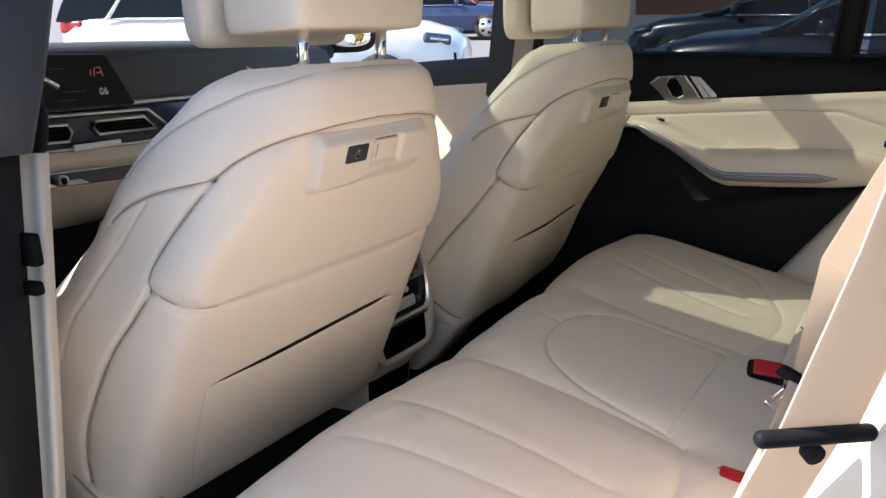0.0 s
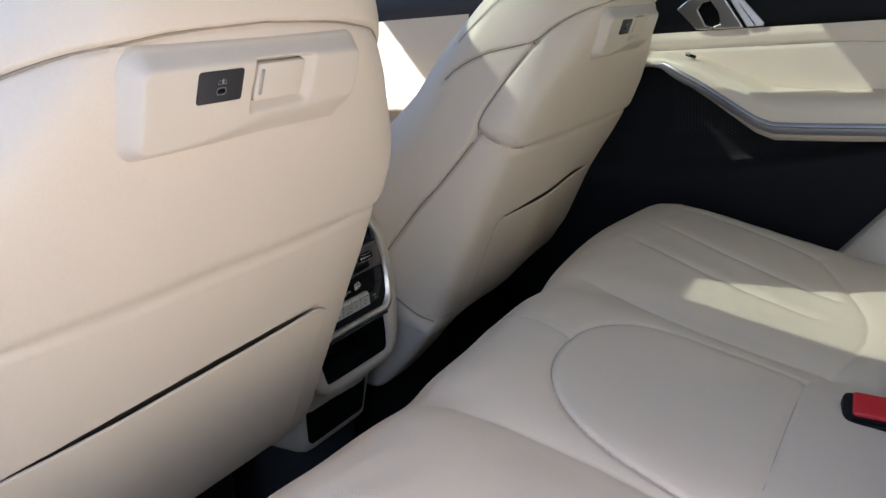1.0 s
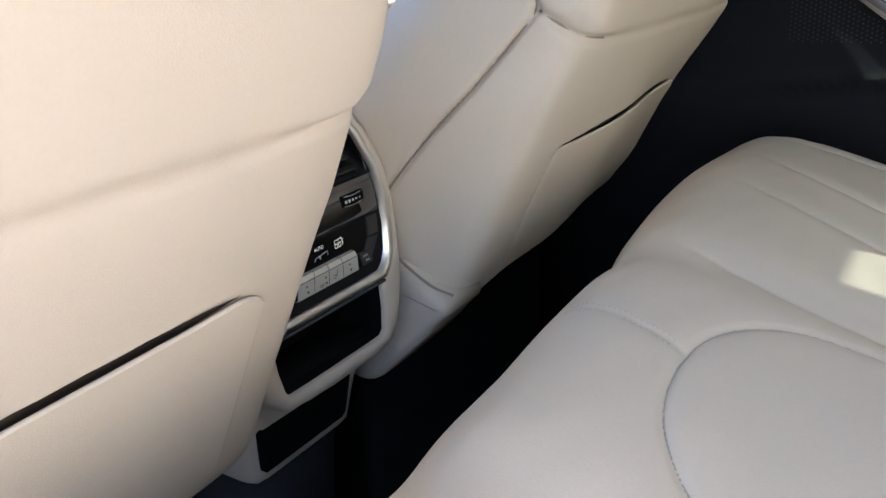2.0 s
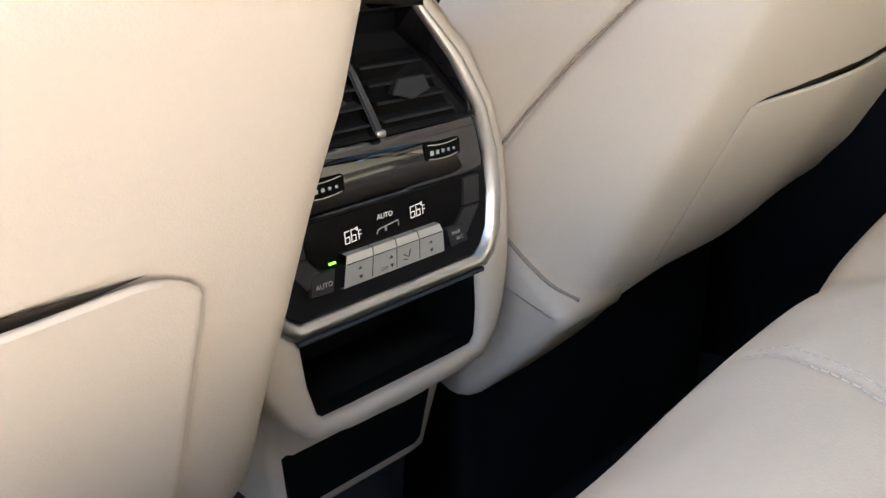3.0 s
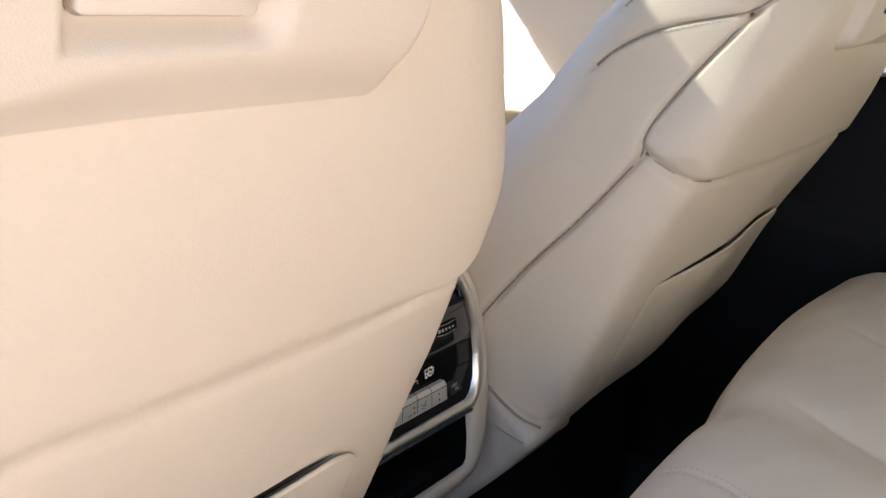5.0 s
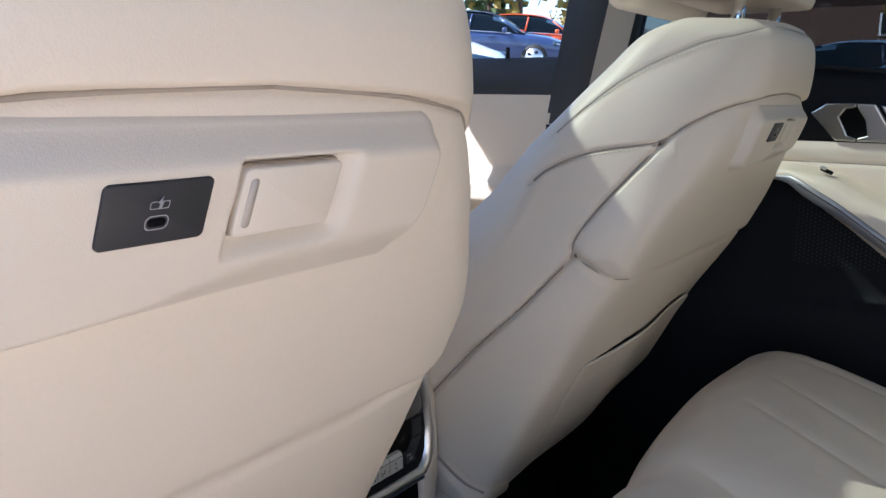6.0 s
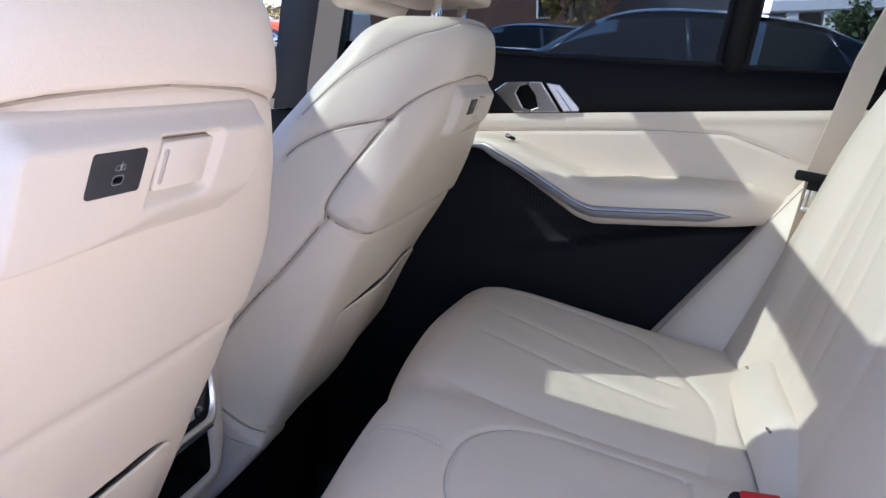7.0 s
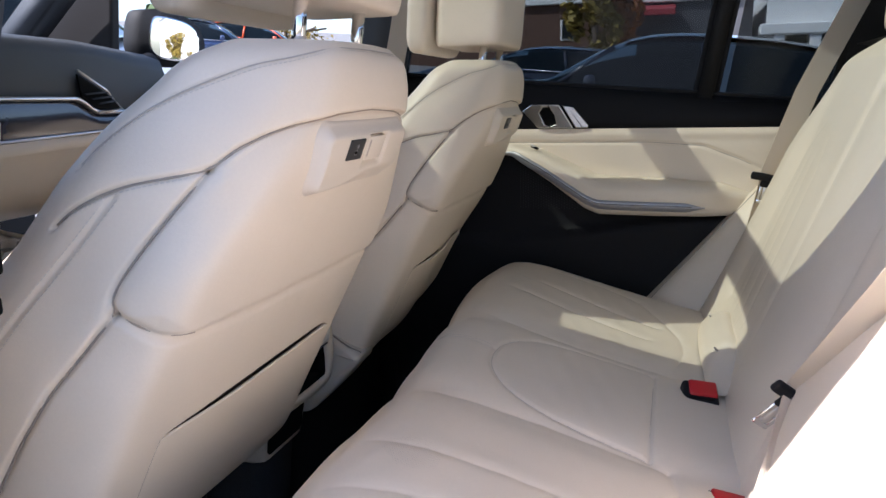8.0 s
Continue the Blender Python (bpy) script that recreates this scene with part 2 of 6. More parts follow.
def strip(name, outline, thick, to_world, mat, label, bevel=0.004, kind="structure"):
    ob = part(name, prism_bm(outline, thick, to_world, bevel), mat, smooth=False)
    return tagged(ob, label, name.split("_")[0], kind=kind)


# the car park falls away gently under the car
def outside(x, y, up=0.0):
    return Vector((x, y, -0.42 + 0.05 * x + 0.09 * y + up))


SLOPE = Matrix.Translation((0, 0, -0.42)) @ Matrix(((1, 0, -0.05, 0), (0, 1, -0.09, 0), (0.05, 0.09, 1, 0), (0, 0, 0, 1)))
lot = part("ground", grid_bm([[outside(x, y) for x in np.linspace(-400, 400, 21)] for y in np.linspace(-400, 400, 21)]), ASPHALT, smooth=False)
tagged(lot, "grey asphalt of a sunny car park", "ground", kind="structure")

slab("floor", (-0.76, -1.05, 0.0), (0.745, 1.45, 0.06), CARPET, "black carpeted floor of the car")
slab("wall_right", (0.775, -1.05, 0.0), (0.80, 1.05, 0.80), BLACK, "dark outer skin behind the door panels")
slab("wall_left", (-0.80, 0.30, 0.0), (-0.765, 1.45, 0.915), BLACK, "dark driver's door below its window")
# out of view; added to cut the light on the front seat backs
strip("wall_rear_left", [(-1.06, 0.0), (-0.74, 0.0), (-0.70, 0.30), (-0.64, 0.60), (-0.66, 0.95), (-0.78, 1.262), (-1.06, 1.262)], 0.05, lambda a, b, c: Vector((-0.81 + c, a, b)), BLACK, "unseen dark wheel arch and rear pillar added to cut light behind the open doorway", 0.0)
slab("wall_back", (-0.80, -1.10, 0.0), (0.80, -1.06, 1.22), BLACK, "dark lining behind the rear bench")
slab("wall_front", (-0.80, 1.46, 0.0), (0.80, 1.50, 0.93), BLACK, "dark bulkhead ahead of the dashboard")
slab("sill", (-0.86, -0.75, -0.02), (-0.765, 0.30, 0.06), BLACK, "black door sill of the open doorway")
# unseen roof: its opening is cut to shape the sun patches inside
ROOF_X0, ROOF_X1 = -0.208, 0.498
strip("ceiling_left", [(-0.65, -1.10), (-0.355, -1.10), (-0.355, -0.10), (-0.335, -0.03), (-0.305, 0.035), (-0.26, 0.07), (ROOF_X0, 0.085), (ROOF_X0, 1.0), (-0.65, 1.0)], 0.020, lambda a, b, c: Vector((a, b, 1.262 + c)), HEADLINER, "pale headliner beside the glass roof", 0.0)
slab("ceiling_right", (ROOF_X1, -1.10, 1.262), (0.74, 1.0, 1.282), HEADLINER, "pale headliner beside the glass roof")
slab("ceiling_middle", (ROOF_X0 + 0.004, 0.086, 1.262), (ROOF_X1 - 0.004, 0.172, 1.282), HEADLINER, "pale cross bar of the glass roof")
slab("ceiling_front", (ROOF_X0 + 0.004, 0.498, 1.262), (ROOF_X1 - 0.004, 1.0, 1.282), HEADLINER, "pale headliner over the windscreen")
slab("ceiling_rear", (-0.351, -1.10, 1.262), (ROOF_X1 - 0.004, -0.62, 1.282), HEADLINER, "pale headliner over the boot")


def leaning_post(name, base, top, size, mat, label):
    """A post with a rectangular section between two places."""
    b, t = Vector(base), Vector(top)
    hx, hy = size[0] / 2, size[1] / 2
    ring = [(-hx, -hy), (hx, -hy), (hx, hy), (-hx, hy)]
    bm = grid_bm([[p + Vector((x, y, 0)) for x, y in ring] for p in (b, b.lerp(t, 0.5), t)], True, True)
    bmesh.ops.bevel(bm, geom=[e for e in bm.edges if abs((e.verts[0].co - e.verts[1].co).normalized().z) > 0.5], offset=0.012, segments=3, affect="EDGES")
    ob = part(name, bm, mat)
    return tagged(ob, label, "pillar", kind="structure")


# driver side: pillar between the doors, dark above and ivory below
rows = []
# unseen forward depth and upper lean are shaped to block or pass sun
for x, y, z in ((-0.720, 0.115, 0.832), (-0.686, 0.128, 0.90), (-0.653, 0.145, 0.97), (-0.640, 0.205, 1.08), (-0.600, 0.262, 1.262)):
    rows.append([(x, y + 0.012, z), (x - 0.012, y, z), (x - 0.11, y, z), (x - 0.11, y + 0.24, z), (x, y + 0.24, z)])
tagged(part("pillar_left", grid_bm(rows, True, True), GREY), "dark grey upper pillar cover beside the driver's seat", "pillar", kind="structure")
leaning_post("pillar_left_lower", (-0.862, 0.255, 0.05), (-0.782, 0.235, 0.83), (0.11, 0.22), BLACK, "black lower pillar beside the driver's seat")
leaning_post("pillar_left_trim", (-0.786, 0.275, 0.06), (-0.708, 0.235, 0.828), (0.032, 0.20), IVORY_HARD, "narrow ivory pillar trim beside the driver's seat")
for z, h, x in ((0.762, 0.030, -0.743), (0.719, 0.013, -0.747)):
    slab("trim_latch", (x, 0.118, z - h), (x + 0.011, 0.140, z), DARKGAP, "black latch plate on the pillar", 0.003)
# passenger side
leaning_post("pillar_right", (0.765, 0.41, 0.78), (0.71, 0.30, 1.25), (0.07, 0.125), GREY, "dark grey pillar between the doors")
leaning_post("pillar_right_lower", (0.765, 0.42, 0.06), (0.765, 0.41, 0.778), (0.06, 0.14), BLACK, "black lower pillar trim")
leaning_post("pillar_rear", (0.755, -0.80, 0.86), (0.69, -0.88, 1.25), (0.06, 0.38), BLACK, "black pillar beside the rear bench")
leaning_post("pillar_front_right", (0.64, 1.42, 0.90), (0.62, 1.0, 1.27), (0.07, 0.12), GREY, "dark grey windscreen pillar")
leaning_post("pillar_front_left", (-0.66, 1.42, 0.90), (-0.62, 1.0, 1.27), (0.07, 0.12), GREY, "dark grey windscreen pillar")
slab("trim_roof_right", (0.69, -0.70, 1.21), (0.76, 1.0, 1.25), BLACK, "black rail over the side windows")
slab("trim_roof_left", (-0.655, -0.70, 1.235), (-0.60, 1.0, 1.261), BLACK, "black rail over the doorway")


def pane(name, corners, mat, label):
    bm = bmesh.new()
    lo = [Vector(p) for p in corners]
    n = (lo[1] - lo[0]).cross(lo[2] - lo[0]).normalized() * 0.004
    a, b = [bm.verts.new(p) for p in lo], [bm.verts.new(p + n) for p in lo]
    bm.faces.new(a[::-1]), bm.faces.new(b)
    for k in range(4):
        bm.faces.new((a[k], a[(k + 1) % 4], b[(k + 1) % 4], b[k]))
    ob = part(name, bm, mat, smooth=False)
    return tagged(ob, label, "window", kind="structure")


pane("window_rear_right", [(0.772, 0.36, 0.80), (0.772, -0.38, 0.80), (0.722, -0.45, 1.22), (0.722, 0.27, 1.22)], TINT, "dark tinted rear door window")
pane("window_quarter", [(0.772, -0.395, 0.80), (0.772, -0.72, 0.82), (0.722, -0.72, 1.22), (0.722, -0.465, 1.22)], TINT, "dark tinted quarter window")
pane("window_front_right", [(0.772, 1.30, 0.80), (0.772, 0.47, 0.80), (0.722, 0.38, 1.22), (0.722, 1.0, 1.22)], CLEAR, "clear front passenger window")
for name, x0, y0, y1 in (("window_roof_front", ROOF_X0 - 0.01, 0.160, 0.510), ("window_roof_rear", -0.365, -0.630, 0.098)):
    pane(name, [(x0, y0, 1.284), (ROOF_X1 + 0.01, y0, 1.284), (ROOF_X1 + 0.01, y1, 1.284), (x0, y1, 1.284)], ROOF_TINT, "green tinted panoramic roof glass")
# this unseen pane is dark only to hold sun off the driver's seat
pane("window_front_left", [(-0.772, 0.45, 0.915), (-0.772, 1.30, 0.915), (-0.66, 1.0, 1.23), (-0.66, 0.48, 1.23)], TINT, "unseen driver's window, tinted to cut sun on the seat")
pane("window_windscreen", [(-0.68, 1.45, 0.93), (0.68, 1.45, 0.93), (0.62, 1.0, 1.255), (-0.62, 1.0, 1.255)], CLEAR, "clear windscreen")
leaning_post("window_divider", (0.768, -0.352, 0.79), (0.715, -0.43, 1.22), (0.02, 0.055), BLACK, "black bar between door glass and quarter window")

# ---- front seats ----
# height, rear face, flat half width, three half widths round the rear corner, widest half width, depth of widest place, of front tip
SEAT = ((0.355, 0.275, 0.11, 0.185, 0.235, 0.25, 0.255, 0.13, 0.19), (0.365, 0.245, 0.14, 0.213, 0.268, 0.283, 0.288, 0.15, 0.23), (0.385, 0.223, 0.145, 0.222, 0.275, 0.290, 0.295, 0.17, 0.25),
        (0.52, 0.148, 0.145, 0.220, 0.272, 0.289, 0.297, 0.17, 0.27), (0.60, 0.106, 0.14, 0.218, 0.270, 0.286, 0.295, 0.17, 0.26), (0.66, 0.074, 0.132, 0.206, 0.257, 0.275, 0.283, 0.16, 0.24),
        (0.72, 0.042, 0.12, 0.187, 0.234, 0.254, 0.258, 0.15, 0.207), (0.78, 0.010, 0.10, 0.153, 0.207, 0.235, 0.244, 0.15, 0.192), (0.83, -0.010, 0.07, 0.118, 0.175, 0.209, 0.221, 0.14, 0.166),
        (0.86, -0.015, 0.065, 0.106, 0.158, 0.188, 0.205, 0.12, 0.145), (0.88, -0.015, 0.06, 0.10, 0.147, 0.176, 0.195, 0.105, 0.13), (0.893, -0.013, 0.06, 0.095, 0.136, 0.164, 0.180, 0.09, 0.118),
        (0.903, -0.003, 0.045, 0.075, 0.110, 0.132, 0.146, 0.065, 0.093))
YOKE = [(0.0, -0.010, 0.831), (-0.08, -0.007, 0.828), (-0.135, 0.011, 0.822), (-0.164, 0.030, 0.812), (-0.183, 0.046, 0.80), (-0.198, 0.060, 0.785)]
YOKE_SIDE = [(-0.198, 0.060, 0.785), (-0.215, 0.083, 0.781), (-0.229, 0.110, 0.777), (-0.238, 0.134, 0.769), (-0.243, 0.157, 0.757), (-0.246, 0.172, 0.744)]
DOWN = [(-0.198, 0.060, 0.785), (-0.2135, 0.080, 0.758), (-0.2275, 0.102, 0.727), (-0.2365, 0.120, 0.70), (-0.2395, 0.126, 0.687), (-0.239, 0.125, 0.676)]
CREASE = [(-0.239, 0.125, 0.676), (-0.230, 0.1135, 0.668), (-0.215, 0.102, 0.658), (-0.187, 0.088, 0.650), (-0.135, 0.082, 0.646), (-0.05, 0.082, 0.644), (0.0, 0.081, 0.645)]
LOWER = [(-0.240, 0.126, 0.675), (-0.2525, 0.153, 0.642), (-0.262, 0.178, 0.613), (-0.268, 0.205, 0.573), (-0.274, 0.235, 0.522), (-0.275, 0.25, 0.472), (-0.27, 0.258, 0.40)]
LOWER_INNER = [(-0.240, 0.126, 0.675), (-0.2525, 0.153, 0.642), (-0.262, 0.180, 0.611), (-0.272, 0.218, 0.572), (-0.282, 0.248, 0.535), (-0.288, 0.275, 0.50), (-0.290, 0.30, 0.45), (-0.288, 0.315, 0.40)]
TOP_STITCH = [(0.0, -0.006, 0.8975), (-0.06, -0.006, 0.8965), (-0.117, 0.004, 0.890), (-0.140, 0.017, 0.884), (-0.158, 0.036, 0.879), (-0.178, 0.057, 0.868), (-0.196, 0.079, 0.856), (-0.209, 0.100, 0.842), (-0.219, 0.118, 0.827), (-0.226, 0.140, 0.809), (-0.232, 0.158, 0.790)]
FRONT_STITCH = [(-0.234, 0.123, 0.768), (-0.245, 0.150, 0.733), (-0.2605, 0.186, 0.690), (-0.274, 0.222, 0.643), (-0.285, 0.25, 0.58), (-0.29, 0.28, 0.50)]


def chaikin(pts, rounds=3):
    for _ in range(rounds):
        out = []
        for k, p in enumerate(pts):
            q = pts[(k + 1) % len(pts)]
            out += [[0.75 * a + 0.25 * b for a, b in zip(p, q)], [0.25 * a + 0.75 * b for a, b in zip(p, q)]]
        pts = out
    return pts


def rounded_line(pts, rounds=3):
    """An open line with its corners cut round."""
    for _ in range(rounds):
        out = [pts[0]]
        for p, q in zip(pts, pts[1:]):
            out += [tuple(0.75 * a + 0.25 * b for a, b in zip(p, q)), tuple(0.25 * a + 0.75 * b for a, b in zip(p, q))]
        pts = out + [pts[-1]]
    return pts


def resample(pts, n):
    """A closed line, as n points at even steps."""
    p = np.array(pts + pts[:1])
    s = np.r_[0, np.cumsum(np.linalg.norm(np.diff(p, axis=0), axis=1))]
    t = np.linspace(0, s[-1], n, endpoint=False)
    return np.stack([np.interp(t, s, p[:, k]) for k in range(p.shape[1])], 1)


def seat_section(z, n):
    yr, xf, x1, x2, x3, hw, w, f = table(SEAT, z)
    k = min(1.0, f / 0.2)
    # below the shoulders the rear corner is tight and the flanks splay outwards
    t = min(1.0, max(0.0, (0.80 - z) / 0.12))
    t = t * t * (3 - 2 * t)
    xc = x2 - 0.038 + float(np.interp(z, (0.50, 0.56, 0.61, 0.645, 0.70), (0.0058, 0.0060, 0.0072, 0.0105, 0.024)))
    soft = ((x1, 0.004), ((x1 + x2) / 2, 0.022), (x2, 0.045), (x3, 0.10))
    tight = ((xc - 0.022, 0.001), (xc + 0.002, 0.010), (xc + 0.018, 0.040), (x3 - 0.012, 0.10))
    corner = [(a + (c - a) * t, yr + (b + (d - b) * t) * k) for (a, b), (c, d) in zip(soft, tight)]
    half = [(xf, yr)] + corner + [(hw, yr + w), (hw - 0.045, yr + f), (hw - 0.11, yr + f), (xf * 0.5, yr + f - 0.07 * k)]
    ring = [(0.0, yr)] + half + [(0.0, yr + f - 0.075 * k)] + [(-x, y) for x, y in half[::-1]]
    ring = resample(chaikin(ring, 3), n * 2)
    j = int(np.argmin(np.abs(ring[:, 0]) + 10 * (ring[:, 1] > yr + f * 0.4)))
    return resample(np.roll(ring, -j, axis=0).tolist(), n)


def smooth_rows(v, rounds=6):
    for _ in range(rounds):
        v[1:-1] = 0.5 * v[1:-1] + 0.25 * (v[:-2] + v[2:])
    return v


SEAT_ZS = np.concatenate([np.linspace(0.355, 0.385, 10)[:-1], np.linspace(0.385, 0.875, 300), np.linspace(0.875, 0.903, 18)[1:]])
SEAT_SKIN = smooth_rows(np.stack([np.column_stack([seat_section(z, 800), np.full(800, z)]) for z in SEAT_ZS]), 26)


def pocket_top(x):
    """Height of the pocket's edge."""
    return 0.5490 + 0.048 * x


def dent(v, normals, lower):
    """Presses seams and folds into the seat's skin."""
    pts = v.reshape(-1, 3)
    ax = np.abs(pts[:, 0])
    half = np.column_stack([-ax, pts[:, 1], pts[:, 2]])
    push = np.zeros(len(pts))
    nflat = normals.reshape(-1, 3)
    left = pts[:, 0] < 0.02

    def snap(line):
        """Lays a seam's line onto the skin."""
        out = []
        for p, q in zip(line, line[1:]):
            for t in np.linspace(0, 1, 9)[:-1]:
                a = np.array(p) * (1 - t) + np.array(q) * t
                for _ in range(2):
                    k = int(np.argmin(((pts - a) ** 2).sum(1) + 9.0 * ~left))
                    a = a + nflat[k] * np.dot(pts[k] - a, nflat[k])
                out.append(a)
        k = int(np.argmin(((pts - np.array(line[-1])) ** 2).sum(1) + 9.0 * ~left))
        return out + [pts[k]]

    for line, depth, width in ((YOKE, 0.0035, 0.0022), (YOKE_SIDE, 0.003, 0.0022), (DOWN, 0.0045, 0.0026), (lower, 0.0045, 0.0026), (TOP_STITCH, 0.0011, 0.0022)) + (((FRONT_STITCH, 0.0018, 0.0026),) if lower is LOWER else ()):
        gap = seam_gap(half, snap(line))
        push -= depth * np.exp(-((gap / width) ** 2)) + 0.35 * depth * np.exp(-((gap / 0.009) ** 2))
    # the yoke stands proud of the shell below it
    seam = np.interp(ax, [-p[0] for p in YOKE], [p[2] for p in YOKE])
    drop = np.clip(seam - pts[:, 2], 0, 1)
    push -= 0.0042 * np.exp(-drop / 0.020) * np.clip((seam + 0.003 - pts[:, 2]) / 0.006, 0, 1) * (ax < 0.198) * (pts[:, 1] < 0.1) * np.clip((0.21 - ax) / 0.06, 0, 1)
    gap = seam_gap(half, snap(CREASE))
    side = np.clip((ax - 0.13) / 0.08, 0.0, 1.0)
    push -= (0.0035 + 0.003 * side) * np.exp(-((gap / (0.0085 - 0.0045 * side)) ** 2))
    fold = np.interp(ax, [-p[0] for p in CREASE[::-1]], [p[2] for p in CREASE[::-1]])
    rear = pts[:, 1] < np.interp(pts[:, 2], [p[2] for p in lower[::-1]], [p[1] for p in lower[::-1]])
    below = np.clip((fold - pts[:, 2]) / 0.012, 0, 1) * np.clip((pts[:, 2] - 0.42) / 0.10, 0, 1) * rear
    push -= 0.004 * below * (0.55 + 0.45 * side)
    # mouth of the back pocket: the shell turns in behind the flap
    x = pts[:, 0]
    mouth = pocket_top(x)
    turn = np.clip((mouth + 0.0045 - pts[:, 2]) / 0.0045, 0, 1)
    turn = turn * turn * (3 - 2 * turn) * np.clip((pts[:, 2] - mouth + 0.03) / 0.02, 0, 1)
    push -= 0.005 * turn * np.clip((x + 0.176) / 0.03, 0, 1) * np.clip((0.178 - x) / 0.06, 0, 1) * (pts[:, 1] < 0.2)
    # soft hollow over the pocket and slight puckers along the side
    push += 0.0006 * np.sin(pts[:, 2] * 55 + ax * 20) * np.clip((ax - 0.2) / 0.06, 0, 1)
    return v + normals * push.reshape(v.shape[0], v.shape[1], 1)


def rear_at(x, z):
    """Place and outward normal on the seat's rear face."""
    i = int(np.clip(np.searchsorted(SEAT_ZS, z) - 1, 0, len(SEAT_ZS) - 2))
    t = (z - SEAT_ZS[i]) / (SEAT_ZS[i + 1] - SEAT_ZS[i])
    found = []
    for row in (SEAT_SKIN[i], SEAT_SKIN[i + 1]):
        deep = row[:, 1] - row[:, 1].min()
        r = row[(deep < 0.11) & ((np.abs(row[:, 0]) > 0.12) | (deep < 0.03))]
        r = r[np.argsort(r[:, 0])]
        found.append((float(np.interp(x, r[:, 0], r[:, 1])), float(np.interp(x + 0.01, r[:, 0], r[:, 1]))))
    y = found[0][0] * (1 - t) + found[1][0] * t
    dz = (found[1][0] - found[0][0]) / (SEAT_ZS[i + 1] - SEAT_ZS[i])
    dx = (found[0][1] - found[0][0]) / 0.01
    return Vector((x, y, z)), Vector((dx, -1, dz)).normalized()


def rear_patch(us, vs, place, lift, rim=0.006):
    """A sheet lifted off the seat's rear face; place(u, v) gives x and z, lift(u, v) the height; its rim turns back into the face."""
    rows = []
    for v in vs:
        row = []
        for u in us:
            x, z = place(u, v)
            p, n = rear_at(x, z)
            row.append(p + n * lift(u, v))
        rows.append(row)
    return grid_bm(rows)


def smoothstep(t):
    t = min(1.0, max(0.0, t))
    return t * t * (3 - 2 * t)


def on_rear(x, z, lift):
    """A matrix that lays flat things (x right, y up) on the rear face."""
    p, n = rear_at(x, z)
    up = Vector((0, 0, 1)) - n * n.z
    up.normalize()
    right = up.cross(n)
    return Matrix.Translation(p + n * lift) @ Matrix((right, up, n)).transposed().to_4x4()


def rounded(w, h, r, n=4):
    pts = []
    for cx, cy, a0 in ((w / 2 - r, h / 2 - r, 0), (-w / 2 + r, h / 2 - r, 90), (-w / 2 + r, -h / 2 + r, 180), (w / 2 - r, -h / 2 + r, 270)):
        pts += [(cx + r * math.cos(radians(a0 + 90 * k / n)), cy + r * math.sin(radians(a0 + 90 * k / n))) for k in range(n + 1)]
    return pts


def headrest_block(hw, y0, y1, z0, z1, lean, r=0.022, e=0.35):
    """A padded block: rounded in plan and in height."""
    rows, n = [], 13
    cy, hy = (y0 + y1) / 2, (y1 - y0) / 2
    for k in range(n):
        a = math.pi * (k / (n - 1)) - math.pi / 2
        z = (z0 + z1) / 2 + (z1 - z0) / 2 * spow(math.sin(a), 0.35)
        inset = r * (1 - spow(math.cos(a), 0.5)) if k not in (0, n - 1) else r
        rows.append([(hw2 * spow(math.cos(t), e), cy + hy2 * spow(math.sin(t), e * 1.25) + lean * (z - z0), z)
                     for hw2, hy2 in ((hw - inset, max(hy - inset, 0.004)),) for t in (2 * math.pi * j / 72 for j in range(72))])
    return grid_bm(rows, True, True)


